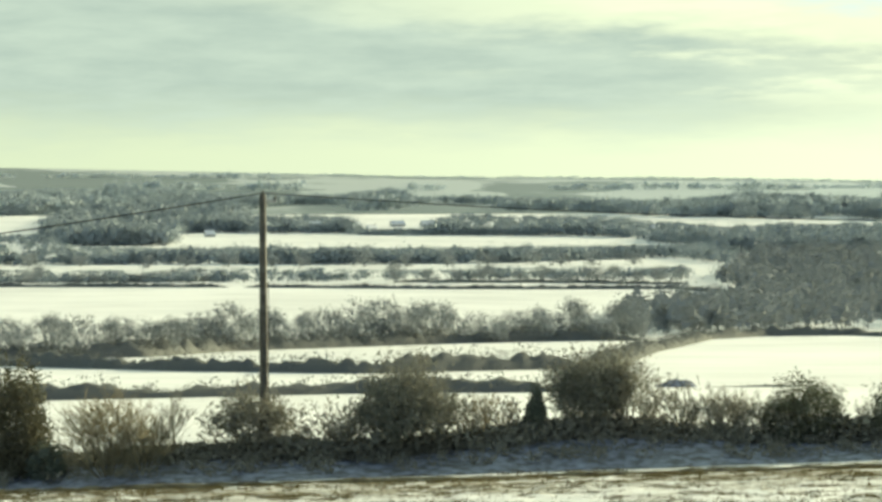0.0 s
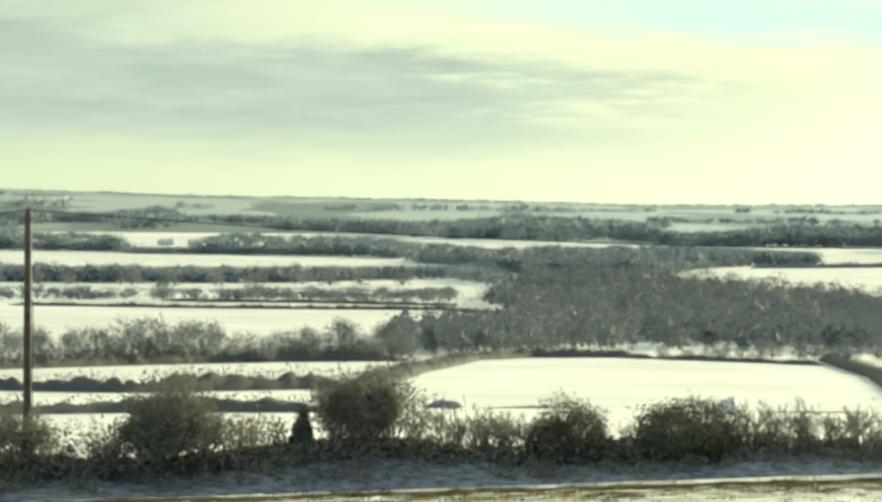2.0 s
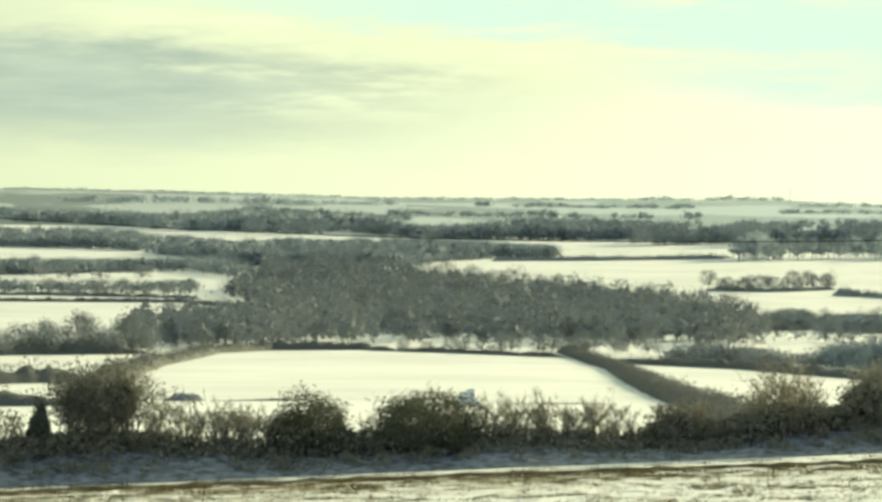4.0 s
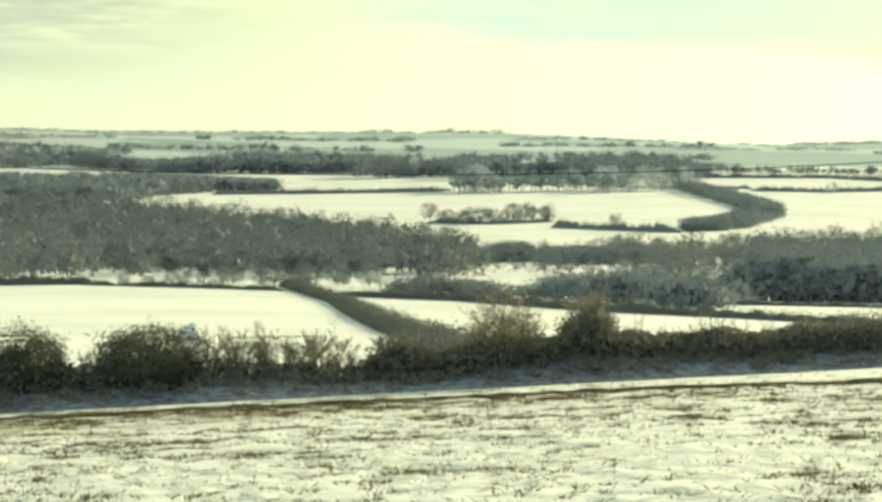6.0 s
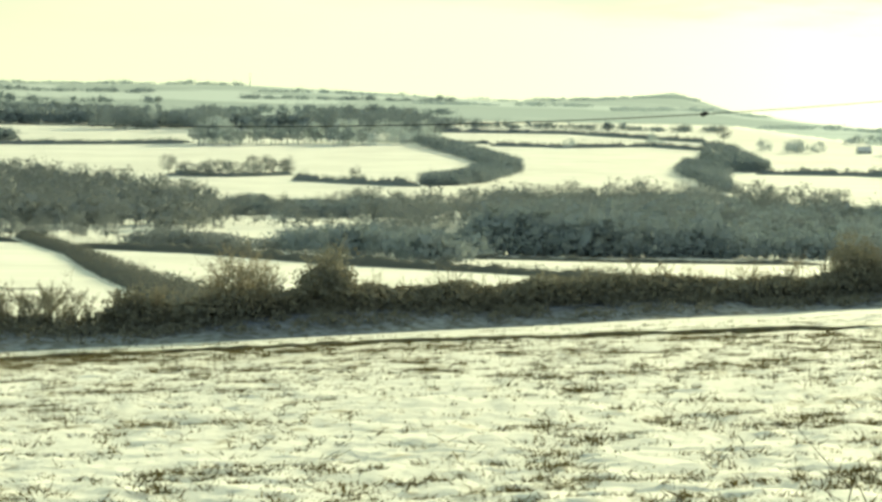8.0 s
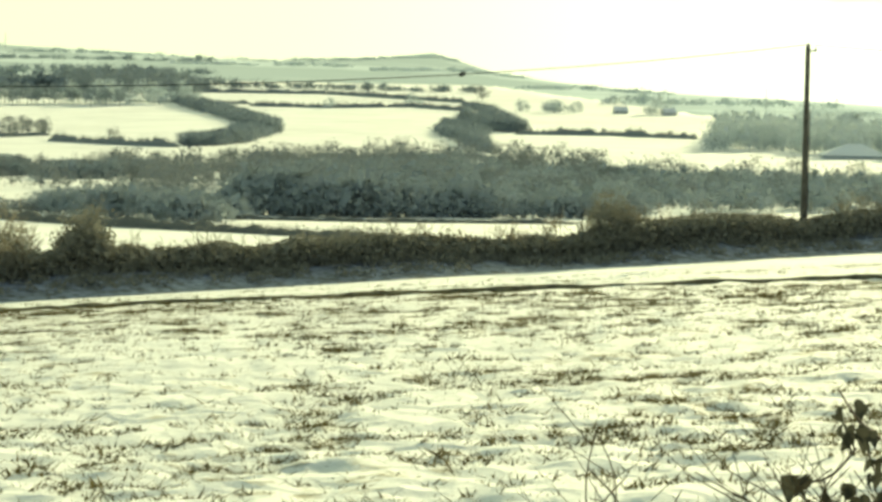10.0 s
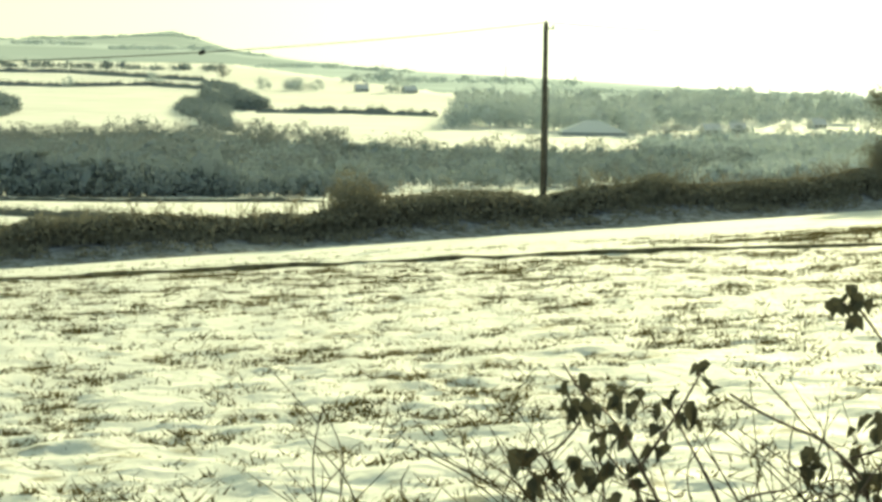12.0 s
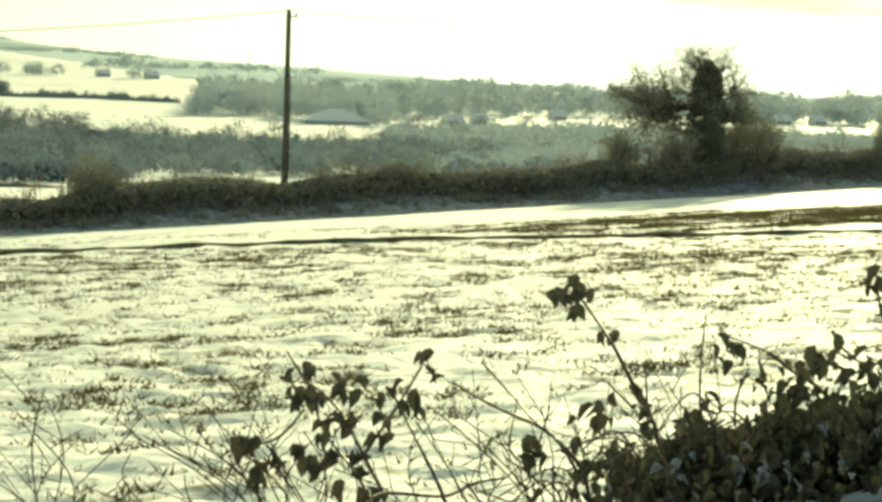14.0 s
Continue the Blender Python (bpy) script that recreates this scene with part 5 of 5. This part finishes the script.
def leaf_mesh(seed, material):
    """A bramble leaflet, folded along its rib, with toothed edges; 1 m long, to be scaled."""
    r = random.Random(seed)
    n = 7
    curl, fold = r.uniform(0.2, 0.8), r.uniform(0.3, 0.8)
    v, f = [], []
    for i in range(n):
        u = i / (n - 1)
        w_ = 0.33 * math.sin(math.pi * min(1, u * 0.93 + 0.06)) ** 0.8 * (1.08 if i % 2 else 0.9)
        z = -curl * u * u
        v += [(-w_, u - (0.04 if i % 2 else 0), z + fold * w_), (0, u, z), (w_, u - (0.04 if i % 2 else 0), z + fold * w_ * r.uniform(0.7, 1.2))]
    for i in range(n - 1):
        k = i * 3
        f += [(k, k + 1, k + 4, k + 3), (k + 1, k + 2, k + 5, k + 4)]
    return mesh_of("leaf", v, f, material, True)


LEAVES = [leaf_mesh(i, BRAMBLE_LEAF) for i in range(6)]
# Leaves under snow; the snow's blue-grey is shade put into the colour.
SHADED_LEAF = plain("shade_grey_leaf", (0.06, 0.06, 0.06), (0.34, 0.37, 0.44), 2.2)
SNOWY = [leaf_mesh(i + 20, SHADED_LEAF) for i in range(4)]
thorny = random.Random(99)


def smooth_line(pts, n=8):
    """A gliding curve through the points."""
    out = []
    for i in range(len(pts) - 1):
        p0, p1, p2, p3 = pts[max(i - 1, 0)], pts[i], pts[i + 1], pts[min(i + 2, len(pts) - 1)]
        for k in range(n):
            t = k / n
            out.append(0.5 * ((2 * p1) + (p2 - p0) * t + (2 * p0 - 5 * p1 + 4 * p2 - p3) * t * t + (3 * p1 - p0 - 3 * p2 + p3) * t ** 3))
    return out + [pts[-1]]


def put_leaf(parent, at, size, droop=None):
    ob = new("leaf", thorny.choice(LEAVES))
    ob.parent = parent
    tilt = thorny.uniform(-75, 10) if droop is None else droop
    ob.matrix_basis = Matrix.Translation(at) @ pose(0, 0, 0, tilt, thorny.uniform(-40, 40), thorny.uniform(0, 360)) @ Matrix.Diagonal((size, size, size, 1)) @ Matrix.Translation((0, -0.45, 0))
    return ob


def pipe(line, r0, r1, n=6):
    """One tapered tube along a line."""
    v, f = [], []
    for i, p in enumerate(line):
        d_ = (line[min(i + 1, len(line) - 1)] - line[max(i - 1, 0)]).normalized()
        s = d_.cross(Vector((0.31, 0.9, 0.22))).normalized()
        u = d_.cross(s)
        q = r0 + (r1 - r0) * i / (len(line) - 1)
        v += [p + (s * math.cos(6.2832 * k / n) + u * math.sin(6.2832 * k / n)) * q for k in range(n)]
        if i:
            a, c_ = (i - 1) * n, i * n
            f += [(a + k, a + (k + 1) % n, c_ + (k + 1) % n, c_ + k) for k in range(n)]
    return [tuple(q) for q in v], f


def cane(parent, pts, r0, r1):
    """A thorny cane through points."""
    line = smooth_line(pts)
    v, f = pipe(line, r0, r1)
    stem = piece("cane", v, f, BRAMBLE_STEM, parent, smooth=True)
    store = ([], [])
    for p in line[1::2]:
        e = Vector((thorny.gauss(0, 1), thorny.gauss(0, 1), thorny.gauss(0, 1))).normalized()
        ribbon(store, p, p + e * 0.012, 0.002, 0.0004, Vector((0.3, 0.2, 1)))
    stuff("thorn_mass", [tuple(q) for q in store[0]], store[1], BRAMBLE_STEM, stem)
    return line


def bramble(label, canes, leaves, d, size):
    """A bramble: canes given by bearing and elevation, leafy where listed."""
    top = tagged(new("bramble"), label, "bramble", "roadside brambles")
    for k, (r0, r1, *way) in enumerate(canes):
        cane(top, [near(b, e, d + 0.12 * math.sin(i * 1.7 + k)) for i, (b, e) in enumerate(way)], r0, r1)
    for b, e in leaves:
        put_leaf(top, near(b, e, d + thorny.uniform(-0.1, 0.1)), size * thorny.uniform(0.8, 1.2))
        for _ in range(thorny.randint(1, 3)):
            put_leaf(top, near(b + thorny.gauss(0, 0.15), e + thorny.gauss(-0.05, 0.12), d + thorny.uniform(-0.1, 0.1)), size * thorny.uniform(0.55, 1.0))
    return top


bramble("leafy bramble with dark leaves on arching canes",
        [(0.0045, 0.002, (40.3, -11.5), (39.86, -9.84), (39.60, -9.31), (39.21, -8.60), (38.83, -7.95), (38.33, -7.48), (37.96, -7.19), (37.56, -6.60)),
         (0.004, 0.0015, (39.43, -8.84), (39.81, -8.28), (40.16, -7.73), (40.68, -6.81), (40.79, -6.51)),
         (0.004, 0.0025, (41.9, -11.5), (41.26, -9.80), (40.74, -8.80), (40.35, -8.09), (40.03, -7.50)),
         (0.0035, 0.002, (40.0, -11.0), (39.36, -9.56), (38.86, -8.91), (38.41, -8.32), (38.02, -7.19)),
         (0.003, 0.0015, (37.98, -7.91), (37.45, -8.53), (36.79, -8.78), (36.19, -8.91)),
         (0.004, 0.0025, (39.2, -10.2), (39.86, -9.78), (41.26, -9.80), (41.98, -9.48), (42.71, -9.33))],
        [(37.59, -7.14), (38.01, -7.04), (37.78, -7.50), (37.82, -7.71), (38.12, -7.61), (38.74, -7.17), (38.72, -7.44), (39.23, -7.22), (39.15, -7.58), (38.82, -7.53), (38.50, -8.20), (38.96, -8.13),
         (39.02, -8.28), (40.05, -7.29), (39.70, -7.60), (40.89, -6.96), (40.79, -6.57), (40.49, -7.60), (40.62, -7.75), (39.71, -8.05), (39.94, -8.49), (38.45, -8.65), (38.62, -9.01), (38.29, -9.26),
         (39.26, -8.99), (39.36, -9.32), (38.82, -9.63), (39.65, -9.85), (37.34, -9.01), (37.50, -9.21), (37.82, -8.88), (36.46, -8.79), (36.85, -8.72), (36.92, -9.26), (36.87, -9.53), (38.19, -9.11)], 4.8, 0.040)
bramble("bramble cane reaching up with a tuft of leaves at its tip",
        [(0.005, 0.0022, (46.5, -9.3), (45.92, -7.63), (45.57, -7.11), (45.07, -6.23), (44.57, -5.53), (44.2, -5.1), (43.9, -5.05)),
         (0.003, 0.002, (45.95, -8.8), (45.89, -7.49), (45.80, -6.56)), (0.003, 0.0018, (47.2, -8.8), (47.09, -7.22), (47.10, -6.29), (47.16, -5.43))],
        [(43.75, -5.05), (43.95, -4.95), (44.15, -5.1), (44.3, -5.1), (44.25, -5.45), (44.1, -4.75), (45.06, -6.02)], 4.9, 0.034)
bramble("arching bramble canes with dark leaves",
        [(0.0045, 0.002, (50.8, -8.4), (49.91, -7.09), (49.18, -6.62), (48.59, -6.22), (47.93, -5.97), (47.43, -5.85)), (0.0045, 0.0025, (44.8, -10.5), (44.53, -9.27), (44.15, -8.71), (43.47, -8.16), (42.66, -7.83), (42.00, -7.53), (41.4, -7.2)),
         (0.0035, 0.0015, (44.5, -9.4), (43.92, -8.51), (43.32, -8.03), (42.79, -7.47), (42.04, -6.70)), (0.003, 0.002, (47.92, -7.9), (47.92, -7.33), (48.17, -6.60)),
         (0.0045, 0.002, (51.9, -8.8), (51.3, -6.9), (50.6, -6.3), (50.14, -5.93)), (0.004, 0.002, (51.9, -7.8), (51.3, -5.9), (51.05, -4.9), (50.95, -4.2))],
        [(44.47, -7.73), (45.11, -7.42), (45.61, -7.29), (44.84, -7.97), (45.81, -7.64), (45.93, -7.99), (44.44, -8.91), (44.28, -8.49), (43.23, -8.50), (43.42, -8.81), (43.13, -8.86), (47.00, -7.73),
         (47.27, -7.36), (47.44, -6.24), (47.61, -5.95), (48.02, -6.25), (48.46, -6.59), (48.51, -6.94), (49.46, -6.68), (49.59, -6.25), (50.14, -5.93), (50.01, -6.30), (50.45, -6.63), (50.87, -6.40),
         (51.09, -6.67), (49.41, -7.04), (50.25, -6.93), (48.97, -6.92), (49.20, -7.19), (51.0, -4.6), (51.2, -5.1), (51.3, -5.6), (50.9, -4.3)], 4.8, 0.040)


def straws(b0, b1, e0, e1, root, count, d, seed, label):
    """Thin dead stalks that spread from a root."""
    r = random.Random(seed)
    top = tagged(new("dead_weed"), label, "dead weed", "roadside weeds")
    store = ([], [])
    for i in range(count):
        a = near(root[0] + r.gauss(0, 0.9), root[1] - 1.5, d + r.gauss(0, 0.15))
        b = near(r.uniform(b0, b1), r.uniform(e0, e1), d + r.gauss(0, 0.25))
        mid = a.lerp(b, 0.55) + Vector((r.gauss(0, 0.05), r.gauss(0, 0.05), 0.03))
        line = smooth_line([a, mid, b], 5)
        piece("stalk", *pipe(line, 0.0017, 0.0012, 4), STRAW_DARK, top)
        for _ in range(r.randint(1, 4)):
            s = line[r.randint(3, len(line) - 2)]
            tube(store, s, s + (b - a).normalized() * 0.05 + Vector((r.gauss(0, 0.05), r.gauss(0, 0.05), r.gauss(0.03, 0.03))), 0.0012, 0.0008, 3)
    stuff("twig_mass", [tuple(v) for v in store[0]], store[1], STRAW_DARK, top)


STRAW_DARK = twiggy("dead_stalks", (0.045, 0.035, 0.022), (0.15, 0.115, 0.07), 0.2)
straws(34.0, 39.5, -9.8, -8.0, (37.8, -10.4), 26, 4.6, 1, "thin dead weed stalks beside the brambles")
straws(31.0, 33.0, -9.8, -7.4, (32.6, -10.6), 5, 4.4, 2, "a few thin dead stalks in snow")
straws(40.5, 45.5, -9.6, -7.6, (43.8, -10.4), 20, 4.7, 3, "thin dead weed stalks beside the brambles")
straws(44.5, 51.5, -8.8, -6.9, (48.0, -10.0), 30, 5.1, 4, "thin dead weed stalks among brambles")


def crest(b):
    """The uneven top of the bramble heap, in elevation by bearing."""
    b = np.asarray(b, float)
    return np.interp(b, [42.5, 43.5, 44.5, 45.3, 45.9, 47, 48.4, 49.2, 49.9, 51.2, 53], [-9.9, -9.6, -9.1, -8.7, -8.1, -7.6, -7.6, -7.5, -7.2, -7.0, -6.8]) + 0.9 * (rough(b * 1.7, 0 * b, 51) - 0.55)


def thicket():
    """The heap of brambles that rests on the roadside bank, with snow on its leaves."""
    r = random.Random(8)
    top = tagged(new("bramble"), "dense heap of dark bramble leaves capped with snow", "bramble", "roadside brambles")
    for i in range(16):
        b = r.uniform(43.0, 53)
        c, d = float(crest(b)), r.uniform(4.5, 5.3)
        cane(top, [near(b + r.uniform(1, 2.5), -12, d), near(b + 0.8, c - 1.2, d), near(b, c + r.uniform(-0.3, 0.4), d - 0.1), near(b - r.uniform(0.8, 2), c - r.uniform(0, 1.2), d - 0.2)], 0.0032, 0.0015)
    spots = []
    for i in range(1300):
        b = 42.8 + 10.2 * r.random() ** 0.7
        spots.append((near(b, float(crest(b)) + r.gauss(0.05, 0.14) - 3.0 * r.random() ** 0.9, r.uniform(4.4, 5.2)), r.uniform(0.014, 0.034)))
    spots.sort(key=lambda q: q[0].length)
    for at, k in spots[:240]:
        put_leaf(top, at, k)
    vs, fs = [], []
    for at, k in spots[240:]:
        me = thorny.choice(LEAVES)
        m = Matrix.Translation(at) @ pose(0, 0, 0, thorny.uniform(-75, 10), thorny.uniform(-40, 40), thorny.uniform(0, 360)) @ Matrix.Diagonal((k, k, k, 1))
        fs += [[i + len(vs) for i in p.vertices] for p in me.polygons]
        vs += [tuple(m @ q.co) for q in me.vertices]
    stuff("leaf_mass", vs, fs, BRAMBLE_LEAF, top, "small dark leaves deep in the heap")
    for i in range(60):
        b = r.uniform(48.8, 53.0)
        put_leaf(top, near(b, float(crest(b)) + r.uniform(-0.2, 0.9), r.uniform(4.6, 5.1)), r.uniform(0.016, 0.036))
    for i in range(70):
        b = r.uniform(44.8, 52.8)
        at, k = near(b, float(crest(b)) - 0.5 - 2.2 * r.random(), r.uniform(4.3, 4.55)), r.uniform(0.016, 0.034)
        ob = new("snowy_leaf", r.choice(SNOWY))
        ob.parent = top
        ob.matrix_basis = Matrix.Translation(at) @ pose(0, 0, 0, r.uniform(-60, 0), r.uniform(-40, 40), r.uniform(0, 360)) @ Matrix.Diagonal((k, k, k, 1))
    n = 9000
    b = 45.2 + 8.3 * rng.random(n) ** 0.8
    c = np.array([tuple(near(p, q, s)) for p, q, s in zip(b, crest(b) - 0.35 - 3.0 * rng.random(n), 4.9 + 0.6 * rng.random(n))])
    v, f = shards(c, 0.025 + 0.05 * rng.random(n), 0.9, 0.35, 0.1)
    stuff("litter", v, f, BRAMBLE_LEAF, top, "dead stalks and leaves inside the heap")
    return top


thicket()


def roadside():
    """The bank at the camera's feet that carries the brambles, and the snow that lies on them."""
    b = np.linspace(18, 88, 60)
    v = []
    for d, e in ((3.9, -18), (4.3, -12.4), (4.8, -12.1), (5.3, -12.6), (6.0, -16), (7.2, -19.5)):
        lift = np.interp(b, [28, 40, 46, 48, 53, 75], [-3.5, -1.6, -0.2, 2.2, 2.7, 3.0])
        for q in b:
            p = near(q, e + float(np.interp(q, b, lift)) + 0.8 * float(rough(np.float64(q / 2.0), np.float64(d * 2), 21)), d)
            v.append(tuple(p))
    v = np.array(v).reshape(6, 60, 3)
    # both ends run out into the field
    taper = np.clip(np.minimum((b - 18) / 10, (88 - b) / 16), 0, 1)
    taper = taper * taper * (3 - 2 * taper)
    low = height(v[:, :, 0], v[:, :, 1]) - 0.1
    v[:, :, 2] = low + (v[:, :, 2] - low) * taper
    v[0, :, 2] = height(v[0, :, 0], v[0, :, 1]) - 0.1
    v[5, :, 2] = height(v[5, :, 0], v[5, :, 1]) - 0.1
    tagged(piece("bank", v.reshape(-1, 3), grid_faces(6, 60)[:, ::-1], SHADED_SNOW, smooth=True), "snowy roadside bank under brambles, shade painted in", "bank", "", "structure")


roadside()
